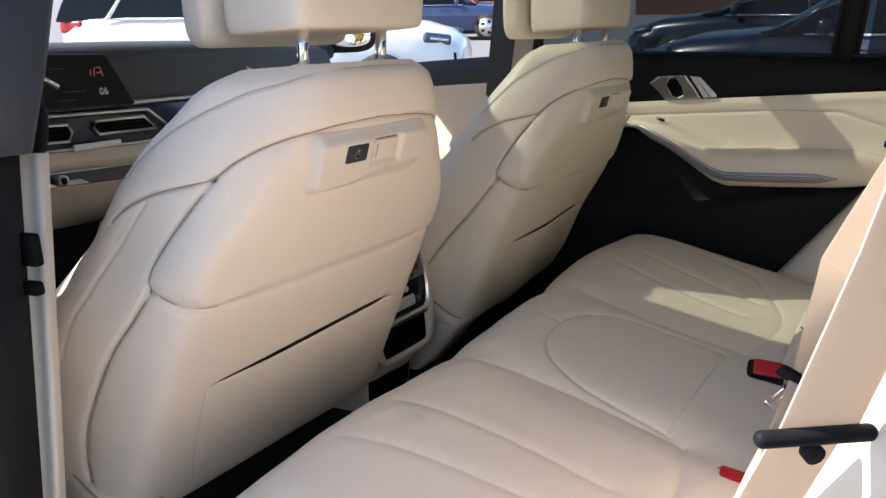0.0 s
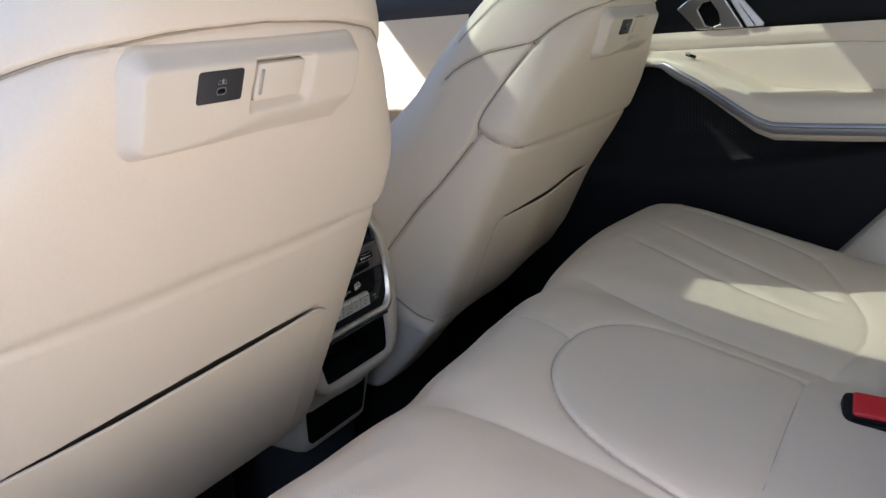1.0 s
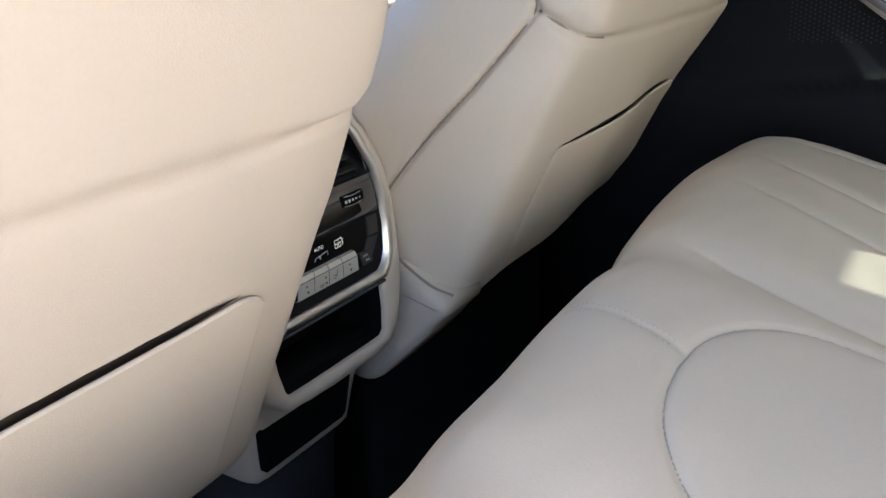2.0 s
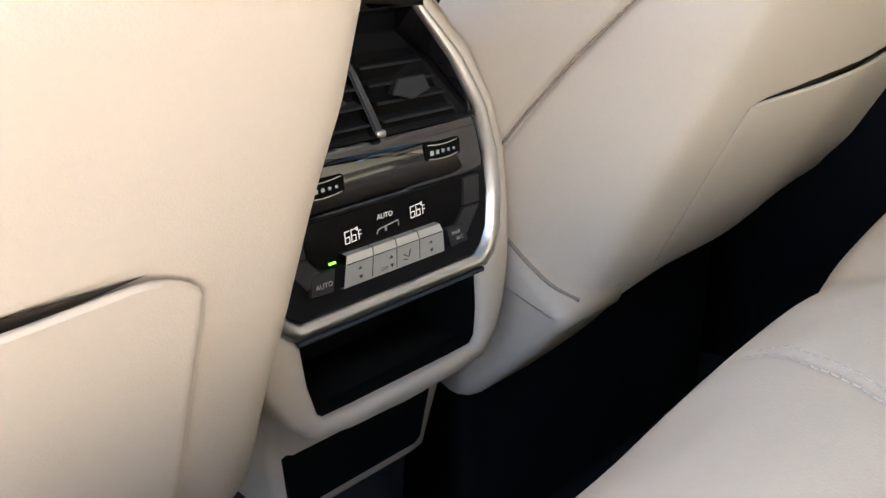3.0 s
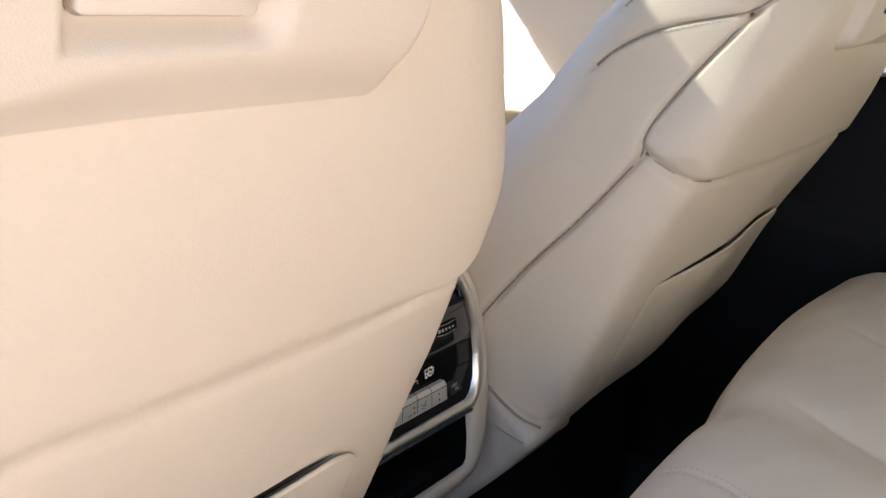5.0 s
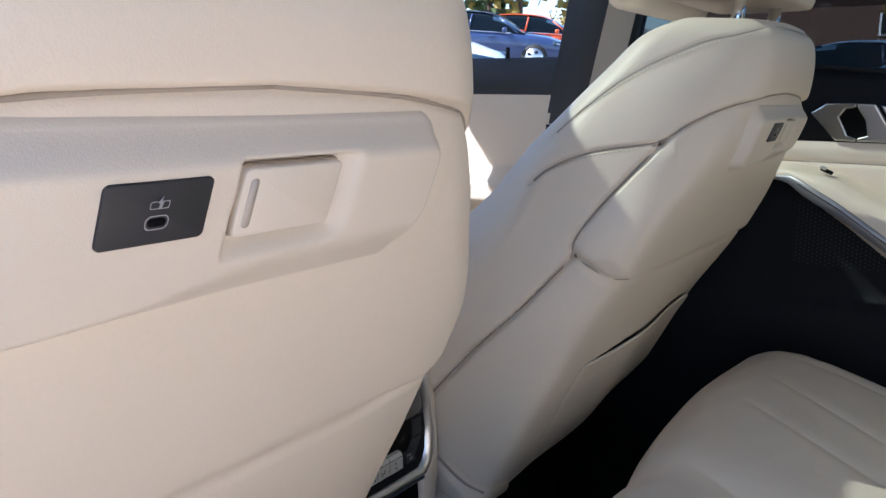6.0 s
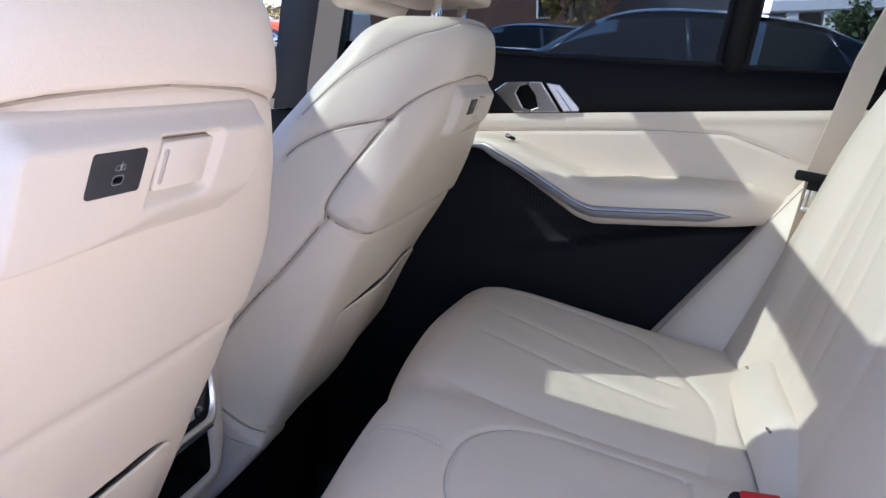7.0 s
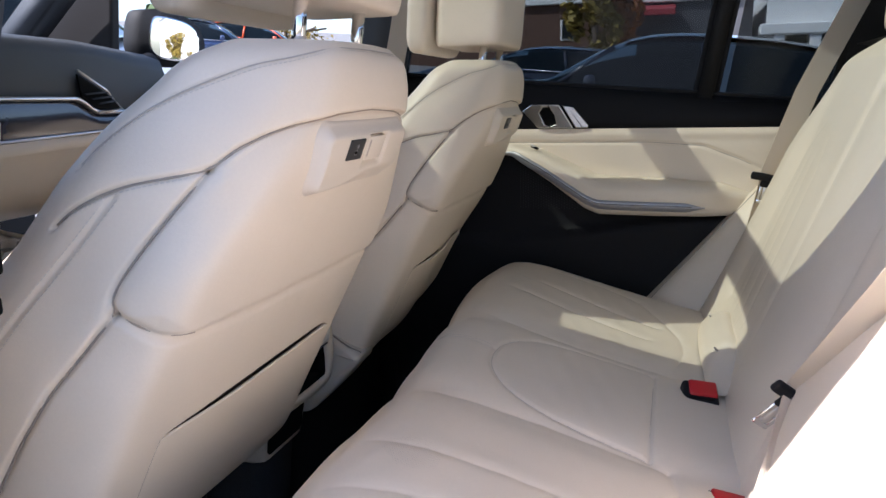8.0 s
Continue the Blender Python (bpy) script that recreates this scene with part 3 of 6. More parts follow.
def front_seat(drop=0.0, lower=LOWER):
    """drop: how much lower the shoulder line stands; lower: the seam along the flank."""
    th = thing("car_seat", "ivory leather front car seat with back pocket and charging panel", "car seat", (0, 0, 0), "front seats")
    v = dent(SEAT_SKIN, sheet_normals(SEAT_SKIN, True), lower)
    mid = (v[:-1] + v[1:] + np.roll(v[:-1], -1, 1) + np.roll(v[1:], -1, 1)) / 4
    ax, y, z = np.abs(mid[..., 0]), mid[..., 1], mid[..., 2]
    seam = YOKE + YOKE_SIDE[1:]
    high = z > np.interp(ax, [-p[0] for p in seam], [p[2] for p in seam])
    line = (DOWN[:-1] + lower)[::-1]
    side = y > np.interp(z, [p[2] for p in line], [p[1] for p in line])
    kinds = np.where(high, 0, np.where(side, 2, 1))
    v[..., 2] -= drop * np.vectorize(smoothstep)((v[..., 2] - 0.80) / 0.09)
    sheet_parts(v, True, kinds, ("shoulder_pad", "back_shell", "side_bolster"), IVORY, th)
    part("top_cap", grid_bm([v[-1].tolist(), (v[-1] * [0.5, 1, 1] + [0, 0.0, 0.001]).tolist()], True, True), IVORY, th)
    part("bottom_cover", grid_bm([v[0].tolist(), (v[0] * [0.6, 1, 1] + [0, 0.02, -0.004]).tolist()], True, True), IVORY_HARD, th)
    skin = v.reshape(-1, 3)
    nrm = sheet_normals(SEAT_SKIN, True).reshape(-1, 3)
    base = SEAT_SKIN.copy()
    base[..., 2] -= drop * np.vectorize(smoothstep)((base[..., 2] - 0.80) / 0.09)
    base = base.reshape(-1, 3)
    sunk_by = ((skin - base) * nrm).sum(1)

    def low(p):
        return (p[0], p[1], p[2] - drop * smoothstep((p[2] - 0.80) / 0.09))

    def up(p):
        return nrm[int(np.argmin(((skin - np.array(p)) ** 2).sum(1)))]

    def onto(line, shift):
        out, line = [], [low(p) for p in line]
        for p, q in zip(line, line[1:]):
            for t in np.linspace(0, 1, 6)[:-1]:
                a = np.array(p) * (1 - t) + np.array(q) * t
                k = int(np.argmin(((skin - a) ** 2).sum(1)))
                n = nrm[k]
                d = np.array(q) - np.array(p)
                w = np.cross(n, d / np.linalg.norm(d))
                a = a + w * shift
                d2 = ((base - a) ** 2).sum(1)
                near = np.argpartition(d2, 4)[:4]
                k = int(np.argmin(d2))
                out.append(tuple(a + nrm[k] * (np.dot(base[k] - a, nrm[k]) + sunk_by[near].mean() + 0.0007)))
        flat = np.array(out)
        for _ in range(6):
            flat[1:-1] = 0.25 * flat[:-2] + 0.5 * flat[1:-1] + 0.25 * flat[2:]
        return [tuple(q) for q in flat]

    for line, shifts in ((TOP_STITCH, (0.0035,)), (mirrored(TOP_STITCH), (-0.0035,)), (FRONT_STITCH, (0.004, -0.004) if lower is LOWER else ()), (YOKE_SIDE, (0.003,))):
        for s in shifts:
            part("stitching", stitch_bm(onto(line, s), up), THREAD, th, "pale thread stitching")
    # thin brown tubes paint the line of shade that lies in each seam
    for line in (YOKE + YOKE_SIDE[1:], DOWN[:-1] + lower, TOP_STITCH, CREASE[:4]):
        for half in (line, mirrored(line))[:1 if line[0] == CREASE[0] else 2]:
            part("seam", tube_bm(onto(half, 0.0), 0.0007 if line is TOP_STITCH else 0.0011, 6), PALE_GAP_SHADE if line is TOP_STITCH else GAP_SHADE, th, "thin brown line for the shade in a sewn seam")
    # charging panel: a raised plate with broad sloping edges, whose lower edge melts into the seat
    UX, UZ, FX, FZ = -0.0500, 0.7968, 0.0055, 0.7955

    def raise_panel(u, v):
        # inner distance from the rounded outline; the lower edge fades towards the console
        a, b = min(u, 1 - u) * 0.222, min((1 - v) * 0.071, v * 0.071 * (1.0 - 0.55 * smoothstep((u - 0.1) / 0.5)))
        r = 0.018
        d = r - math.hypot(r - a, r - b) if a < r and b < r else min(a, b)
        h = 0.0118 * smoothstep(d / 0.0125) - 0.0008 - 0.0035 * smoothstep((0.0012 - d) / 0.0016)
        # the hinged cover sits in a hollow that runs out beside and below it
        x, z = -0.119 + 0.222 * u + 0.004 * (1 - v) - FX, 0.752 + 0.0675 * v - FZ
        beside = min(smoothstep((x + 0.0255) / 0.002), smoothstep((0.037 - x) / 0.012))
        below = min(smoothstep((z + 0.0205) / 0.0075), smoothstep((0.0145 - z) / 0.002))
        return h - 0.0056 * beside * below
    us = np.r_[np.linspace(0, 0.09, 22), np.linspace(0.09, 0.91, 120)[1:], np.linspace(0.91, 1, 22)[1:]]
    vs = np.linspace(0, 1, 64)
    part("charging_panel", rear_patch(us, vs, lambda u, v: (-0.119 + 0.222 * u + 0.004 * (1 - v), 0.752 + 0.0675 * v), raise_panel), IVORY_HARD, th, "raised ivory plastic charging panel")
    usb = part("usb_socket", prism_bm(rounded(0.0375, 0.0205, 0.002), 0.0022, lambda a, b, c: on_rear(UX, UZ, 0.0098) @ Vector((a, b, c)), 0.0003), PLATE, th, "black charging socket plate")
    m = on_rear(UX, UZ, 0.0122) @ Matrix.Diagonal((0.72, 0.72, 1, 1))

    def outline_ring(w, h, r, line, dz):
        """A thin printed ring."""
        return grid_bm([[m @ Vector((a * (w - 2 * line) / w if k else a, (b * (h - 2 * line) / h if k else b) + dz, 0.0002)) for k in (0, 1)] for a, b in rounded(w, h, r) + rounded(w, h, r)[:1]])

    part("socket_rim", outline_ring(0.0115, 0.0066, 0.0028, 0.0005, -0.0038), PRINT, usb, "white printed socket ring")
    part("socket_hole", prism_bm(rounded(0.0084, 0.0034, 0.0015), 0.0003, lambda a, b, c: m @ Vector((a, b - 0.0038, c)), 0), DARKGAP, usb)
    part("socket_mark", outline_ring(0.0095, 0.0036, 0.0009, 0.0004, 0.0042), PRINT, usb)
    part("socket_mark", prism_bm([(-0.0006, -0.001), (0.0006, -0.001), (0.0013, 0.0018), (0.0002, 0.0018), (0.0007, 0.0042), (-0.0013, 0.0012), (-0.0002, 0.0012)], 0.0003, lambda a, b, c: m @ Vector((a, b + 0.0040, c + 0.0003)), 0), PRINT, usb)
    flap = part("socket_cover", prism_bm(rounded(0.046, 0.0250, 0.0022), 0.0042, lambda a, b, c: on_rear(FX, FZ, 0.0066) @ Vector((a, b, c)), 0.0007), IVORY_HARD, th, "ivory hinged socket cover")
    # a darker raised strip paints the shade of the finger groove
    part("finger_groove_shade", prism_bm(rounded(0.0035, 0.018, 0.0016), 0.0004, lambda a, b, c: on_rear(FX, FZ, 0.0066) @ Vector((a - 0.0185, b, 0.0041 + c)), 0), PALE_GAP_SHADE, flap)
    # brown plate peeps out right and below as the cover's painted shadow
    part("cover_shade", prism_bm(rounded(0.0474, 0.0264, 0.0026), 0.0012, lambda a, b, c: on_rear(FX, FZ, 0.0060) @ Vector((a + 0.0004, b - 0.0005, c)), 0), GAP_SHADE, flap)
    # back pocket
    def pocket_place(u, v):
        right = 0.190 + 0.008 * (1 - v)
        left = -0.178 + 0.020 * (1 - v) ** 2
        x = left + (right - left) * u
        z_top = pocket_top(x)
        z = 0.395 + (z_top - 0.395) * v
        # the upper corner by the console is rounded
        r = 0.030
        over, rise = (x - (right - r)) / r, (z - (z_top - r)) / r
        if over > 0 and rise > 0:
            z = z_top - r + r * rise * math.sqrt(max(0.0, 1 - 0.85 * over * over))
        return x, z

    def sunk(x, z):
        return -0.004 * (0.55 + 0.45 * min(1.0, max(0.0, (abs(x) - 0.13) / 0.08))) * min(1.0, max(0.0, (z - 0.42) / 0.10))

    def pocket_lift(u, v):
        edge = smoothstep((1 - u) / 0.014) * smoothstep(v / 0.06)
        return sunk(*pocket_place(u, v)) - 0.0003 + 0.0012 * smoothstep(u / 0.03) + (0.0040 * smoothstep(u / 0.35) - 0.0018 * (1 - edge)) * (0.4 + 0.6 * v) * (0.3 + 0.7 * edge)
    us = np.r_[np.linspace(0, 0.02, 8), np.linspace(0.02, 0.9, 50)[1:], np.linspace(0.9, 1, 24)[1:]]
    part("pocket_flap", rear_patch(us, np.r_[np.linspace(0, 0.85, 24), np.linspace(0.85, 1, 18)[1:]], pocket_place, pocket_lift), IVORY, th, "leather back pocket")
    rows = []
    for d, h in ((0.0, 0.0), (0.0008, 0.0010), (0.0022, 0.0010), (0.0045, -0.004)):
        rows.append([rear_at(*pocket_place(u, 1.0))[0] + rear_at(*pocket_place(u, 1.0))[1] * (pocket_lift(u, 1.0) - d) + Vector((0, 0, h)) for u in us[3:-3]])
    part("pocket_hem", grid_bm(rows), IVORY, th)
    # brown strip that paints the shade behind the flap's edge
    rows = []
    for dz, out in ((-0.010, -0.0044), (0.0004, -0.0040), (0.0018, -0.0024)):
        row = []
        for x in np.linspace(-0.174, 0.168, 50):
            taper = min(1.0, (x + 0.174) / 0.03, (0.168 - x) / 0.06)
            p, n = rear_at(x, pocket_top(x) + dz * taper)
            row.append(p + n * (out * taper - 0.0002 + sunk(x, pocket_top(x))))
        rows.append(row)
    part("pocket_lining", grid_bm(rows), POCKET_SHADE, th, "brown strip for the shade in the pocket mouth")
    # the pocket's edge gets a painted line of shade as well
    line = [rear_at(*pocket_place(0.0, v))[0] + rear_at(*pocket_place(0.0, v))[1] * (0.0002 + sunk(*pocket_place(0.0, v))) for v in np.linspace(1, 0.1, 16)]
    part("seam", tube_bm(line, 0.0003, 5), PALE_GAP_SHADE, th)
    # headrest
    rest = part("headrest", headrest_block(0.119, -0.008, 0.114, 0.928, 1.105, -0.08, 0.009, 0.20), IVORY, th)
    part("front_pad", headrest_block(0.130, 0.116, 0.166, 0.918, 1.125, -0.08, 0.026), IVORY, rest)
    part("seam_piping", tube_bm([(0.113 * math.cos(a), 0.054 + 0.060 * math.sin(a), 0.949) for a in np.linspace(math.pi * 1.02, math.pi * 1.98, 24)], 0.0008, 5), THREAD, rest)
    for x in (-0.077, 0.066):
        post = part("headrest_post", tube_bm([(x, 0.038, 0.86), (x, 0.033, 0.90), (x, 0.027, 0.945)], 0.0068, 14), CHROME, th, "chrome headrest post")
        part("post_collar", tube_bm([(x, 0.033, 0.894 - drop), (x, 0.0325, 0.9045 - drop)], 0.0125, 16), IVORY_HARD, post)
    # cushion and its side cover
    rows = []
    for y in np.linspace(0.30, 0.88, 26):
        t = (y - 0.30) / 0.58
        top = 0.455 + 0.05 * t - 0.06 * smoothstep((t - 0.88) / 0.12)
        rows.append([(0.285 * spow(math.cos(a), 0.45), y, 0.36 + (top - 0.36 + 0.035 * abs(math.cos(a)) ** 3) * spow(math.sin(a), 0.5)) for a in np.linspace(0, math.pi, 33)])
    part("cushion", grid_bm(rows), IVORY, th)
    part("seat_base", box_bm((0.46, 0.50, 0.26), (0, 0.60, 0.20), 0.02, 2), BLACK, th, "black seat base")
    for sx in (-1,):
        edge = [(0.42, 0.46), (0.30, 0.468), (0.262, 0.447), (0.245, 0.434), (0.226, 0.420), (0.209, 0.407), (0.211, 0.394), (0.221, 0.386), (0.238, 0.365), (0.275, 0.328), (0.312, 0.293), (0.35, 0.305)]
        part("hinge_cover", prism_bm(rounded_line(edge, 2), 0.070, lambda a, b, c: Vector((sx * (0.205 + c), a, b)), 0.012, 5), IVORY_HARD, th, "ivory plastic hinge cover")
        gap = rounded_line([(0.271, 0.300, 0.471), (0.273, 0.262, 0.448), (0.272, 0.245, 0.435), (0.267, 0.226, 0.420), (0.254, 0.213, 0.410)], 2)
        part("cover_joint", tube_bm([(sx * x, a, b) for x, a, b in gap], 0.0015, 8), GAP_SHADE, th, "brown joint beside the hinge cover")
    return th


driver = front_seat(0.012)
driver.location = (-0.377, 0, 0)
passenger = front_seat(0.0, LOWER_INNER)
passenger.location = (0.383, 0.002, 0)
# added panel, hidden by the backrest: it blocks a sun spot on the door
part("sun_block", prism_bm(rounded_line([(0.335, 0.30), (0.335, 0.45), (0.37, 0.485), (0.60, 0.50), (0.80, 0.475), (0.83, 0.34), (0.76, 0.29)], 2), 0.035, lambda a, b, c: Vector((0.268 + c, a, b)), 0.008, 3), BLACK, passenger, "hidden black panel added to keep sun off the door")
# the passenger's back falls away towards the door and is tucked up at its lower edge
for ob in passenger.children:
    if ob.name.split(".")[0] in ("back_shell", "side_bolster", "pocket_flap", "pocket_hem", "pocket_lining", "bottom_cover", "stitching", "seam"):
        for vert in ob.data.vertices:
            x, y, z = vert.co
            vert.co.y += 0.016 * smoothstep((x + 0.03) / 0.16) * smoothstep((0.66 - z) / 0.14) * smoothstep((0.40 - y) / 0.10)
            vert.co.z += (0.008 * smoothstep((x + 0.22) / 0.12) + 0.008 * smoothstep((x - 0.08) / 0.12)) * smoothstep((0.46 - z) / 0.07)

# ---- rear bench ----
MID = -0.028
BENCH_PROFILE = ((-0.46, 0.368), (-0.30, 0.405), (-0.20, 0.432), (-0.05, 0.474), (0.0, 0.484), (0.03, 0.483), (0.058, 0.470), (0.077, 0.440), (0.080, 0.39), (0.062, 0.28), (0.045, 0.10))
OVAL = [(0.108, -0.277), (0.105, -0.134), (0.078, -0.083), (0.020, -0.054), (-0.050, -0.053), (-0.105, -0.068), (-0.150, -0.105), (-0.176, -0.16), (-0.192, -0.277)]
TAB = [(0.108, -0.277), (-0.192, -0.277)]
FLUTES = [
    [(0.182, 0.045), (0.165, 0.0), (0.147, -0.06), (0.140, -0.135), (0.142, -0.21), (0.150, -0.30)],
    [(0.358, 0.03), (0.318, -0.08), (0.306, -0.15), (0.305, -0.26)],
    [(0.467, 0.025), (0.417, -0.08), (0.396, -0.18), (0.385, -0.275)],
    [(0.57, 0.01), (0.575, -0.076), (0.56, -0.16), (0.53, -0.235)],
    [(0.150, -0.30), (0.258, -0.323), (0.345, -0.322), (0.405, -0.30), (0.53, -0.235)],
]
CENTRE_STITCH = [(0.012, 0.040), (0.009, 0.02), (0.003, -0.01), (-0.010, -0.05)]


OVAL = rounded_line(OVAL)
FLUTES = [rounded_line(q, 1) for q in FLUTES]


def bench_surface(nx=520, ny=240):
    p = np.array(BENCH_PROFILE)
    s = np.r_[0, np.cumsum(np.linalg.norm(np.diff(p, axis=0), axis=1))]
    t = np.concatenate([np.linspace(0, s[7], ny - 20), np.linspace(s[7], s[-1], 21)[1:]])
    line = np.stack([np.interp(t, s, p[:, 0]), np.interp(t, s, p[:, 1])], 1)
    for _ in range(12):
        line[1:-1] = 0.5 * line[1:-1] + 0.25 * (line[:-2] + line[2:])
    xs = np.linspace(-0.80, 0.70, nx)
    v = np.zeros((nx, len(line), 3))
    for k, x in enumerate(xs):
        d = abs(x - MID)
        v[k, :, 0], v[k, :, 1], v[k, :, 2] = x, line[:, 0], line[:, 1]
        front = np.clip((line[:, 0] + 0.10) / 0.15, 0, 1)
        puff = 0.010 * math.exp(-(((d - 0.42) / 0.17) ** 2)) - 0.006 * math.exp(-(((d - 0.175) / 0.035) ** 2))
        v[k, :, 2] += puff + 0.004 * math.exp(-((d / 0.16) ** 2))
        v[k, :, 1] += front * (0.012 * math.exp(-(((d - 0.40) / 0.2) ** 2)) - 0.003 * math.exp(-(((d - 0.18) / 0.05) ** 2)))
        v[k, :, 1] -= front * (0.009 * smoothstep((0.30 - x) / 0.35) + 0.009 * smoothstep((0.03 - x) / 0.16) + 0.014 * smoothstep((-0.15 - x) / 0.2))
        edge = max(0.0, (d - 0.60) / 0.128)
        v[k, :, 2] -= 0.075 * edge**2.2
        v[k, :, 1] -= front * 0.11 * edge**2.4
        dish = np.clip((-line[:, 0] - 0.05) / 0.2, 0, 1) * math.exp(-(((d - 0.36) / 0.16) ** 2))
        v[k, :, 2] -= 0.012 * dish
    return v


def bench_groove(v):
    flat = np.column_stack([v[..., 0].ravel(), v[..., 1].ravel(), np.zeros(v[..., 0].size)])
    wide = np.column_stack([2 * MID - flat[:, 0], flat[:, 1], flat[:, 2]])
    push = np.zeros(len(flat))
    on_top = (v[..., 2].ravel() > 0.40) | (v[..., 1].ravel() < 0.03)
    for line in FLUTES:
        pts = [(x, y, 0) for x, y in line]
        for side in (flat, wide):
            gap = seam_gap(side, pts)
            push -= (0.0021 * np.exp(-((gap / 0.010) ** 2)) + 0.0013 * np.exp(-((gap / 0.0024) ** 2))) * np.clip((0.015 - flat[:, 1]) / 0.06, 0.05, 1)
    for line, depth, width in ((OVAL, 0.004, 0.0032), (TAB, 0.004, 0.003), (CENTRE_STITCH, 0.002, 0.0035)):
        gap = seam_gap(flat, [(x, y, 0) for x, y in line])
        push -= 0.8 * depth * np.exp(-((gap / width) ** 2)) + 0.3 * depth * np.exp(-((gap / 0.012) ** 2))
    push += 0.0004 * np.sin(flat[:, 0] * 63 + 9 * np.sin(flat[:, 1] * 17)) * np.sin(flat[:, 1] * 51 + 3)
    v = v.copy()
    v[..., 2] += (push * on_top).reshape(v.shape[:2])
    return v


bench = thing("rear_bench", "ivory leather rear bench seat with fluted cushion and split backrest", "car seat")
BENCH = bench_groove(bench_surface())
c0 = BENCH[:-1, :-1]
inside = (np.abs(c0[..., 0] + 0.038) < 0.135) & (c0[..., 1] < -0.275)
sheet_parts(BENCH, False, np.where(inside, 1, 0), ("cushion", "buckle_flap"), IVORY, bench, flip=True)


def bench_z(x, y):
    i = int(np.argmin(np.abs(BENCH[:, 0, 0] - x)))
    row = BENCH[i]
    j = int(np.argmin(np.abs(row[:210, 1] - y)))
    return float(row[j, 2])


def bench_line(line, shift):
    out = []
    for (x0, y0), (x1, y1) in zip(line, line[1:]):
        d = Vector((x1 - x0, y1 - y0)).normalized()
        for t in np.linspace(0, 1, 6)[:-1]:
            x, y = x0 + (x1 - x0) * t - d.y * shift, y0 + (y1 - y0) * t + d.x * shift
            out.append((x, y, bench_z(x, y) + 0.0004))
    return out


for s in (0.0045, -0.0045):
    part("stitching", stitch_bm(bench_line(CENTRE_STITCH, s), lambda p: (0, 0.2, 1)), THREAD, bench, "pale thread stitching")
# shade in the cushion's seams, drawn as brown lines
for line in (OVAL, TAB):
    part("seam", tube_bm([(x, y, z - 0.0003) for x, y, z in bench_line(line, 0.0)], 0.0006, 5), PALE_GAP_SHADE, bench, "thin brown line for the shade in a sewn seam")
# perforated leather on the outer seats
for sx in (-0.405, 0.35):
    bm = bmesh.new()
    for i in range(26):
        for j in range(20):
            x, y = sx - 0.035 + 0.0028 * i, -0.02 - 0.0028 * j - 0.0014 * (i % 2)
            if abs(i - 13) / 13 + abs(j - 10) / 14 > 1.15:
                continue
            z = bench_z(x, y) + 0.0003
            bm.faces.new([bm.verts.new((x + 0.00055 * math.cos(a), y + 0.00055 * math.sin(a), z)) for a in (0, 1.257, 2.513, 3.77, 5.027)])
    part("perforation", bm, PALE_GAP_SHADE, bench, "fine punched holes")


def back_surface(nx=440, nz=200):
    v = np.zeros((nx, nz, 3))
    for k, x in enumerate(np.linspace(-0.655, 0.70, nx)):
        d = abs(x - MID)
        for j, t in enumerate(np.linspace(0, 1, nz)):
            z = 0.345 + 0.60 * t
            y = -0.385 - 0.40 * (z - 0.38)
            top = smoothstep((t - 0.90) / 0.10)
            y -= 0.05 * top
            # the outer seats are dished, their flanks stand proud
            y += 0.030 * smoothstep((d - 0.47) / 0.13) * smoothstep((0.98 - t) / 0.3)
            y += 0.010 * math.exp(-((d / 0.15) ** 4))
            y -= 0.07 * smoothstep((d - 0.64) / 0.08) * t
            y -= 0.032 * smoothstep((-0.47 - x) / 0.08)
            z -= 0.10 * smoothstep((d - 0.50) / 0.2) * t + 0.02 * (1 - smoothstep((d - 0.14) / 0.05)) * t
            v[k, j] = (x, y, z)
    return v


BACK_LINES = [
    [(0.125, 0.36), (0.130, 0.50), (0.135, 0.70), (0.135, 0.94)],
    [(0.27, 0.46), (0.275, 0.60), (0.29, 0.72), (0.33, 0.78), (0.40, 0.79), (0.455, 0.74), (0.47, 0.60), (0.48, 0.46)],
    [(0.335, 0.44), (0.345, 0.60), (0.36, 0.72)],
    [(0.41, 0.44), (0.415, 0.60), (0.41, 0.72)],
    [(0.27, 0.46), (0.48, 0.46)],
    [(0.555, 0.40), (0.565, 0.55), (0.555, 0.70), (0.52, 0.82)],
]
BACK = back_surface()
flat = np.column_stack([BACK[..., 0].ravel(), BACK[..., 2].ravel(), np.zeros(BACK[..., 0].size)])
push = np.zeros(len(flat))
for line in BACK_LINES:
    pts = [(x, z, 0) for x, z in line]
    for side in (flat, np.column_stack([2 * MID - flat[:, 0], flat[:, 1], flat[:, 2]])):
        gap = seam_gap(side, pts)
        push -= 0.0010 * np.exp(-((gap / 0.013) ** 2)) + 0.0005 * np.exp(-((gap / 0.003) ** 2))
BACK[..., 1] += push.reshape(BACK.shape[:2])
back = bench
mid = BACK[:-1, :-1]
sheet_parts(BACK, False, np.where(np.abs(mid[..., 0] - MID) < 0.155, 1, np.where(mid[..., 0] < 0, 0, 2)), ("outer_backrest", "middle_backrest", "side_backrest"), IVORY, back)
part("back_panel", grid_bm([[(x, y, z) for y, z in ((-0.64, 0.93), (-0.70, 0.92), (-0.72, 0.70), (-0.60, 0.35))] for x in (-0.72, 0.69)]), BLACK, back)
part("backrest_side", grid_bm([[BACK[0, j], BACK[0, j] + [-0.010, -0.012, 0], BACK[0, j] + [-0.014, -0.05, 0], BACK[0, j] + [-0.012, -0.16, 0]] for j in range(0, 200, 4)]), IVORY, back)
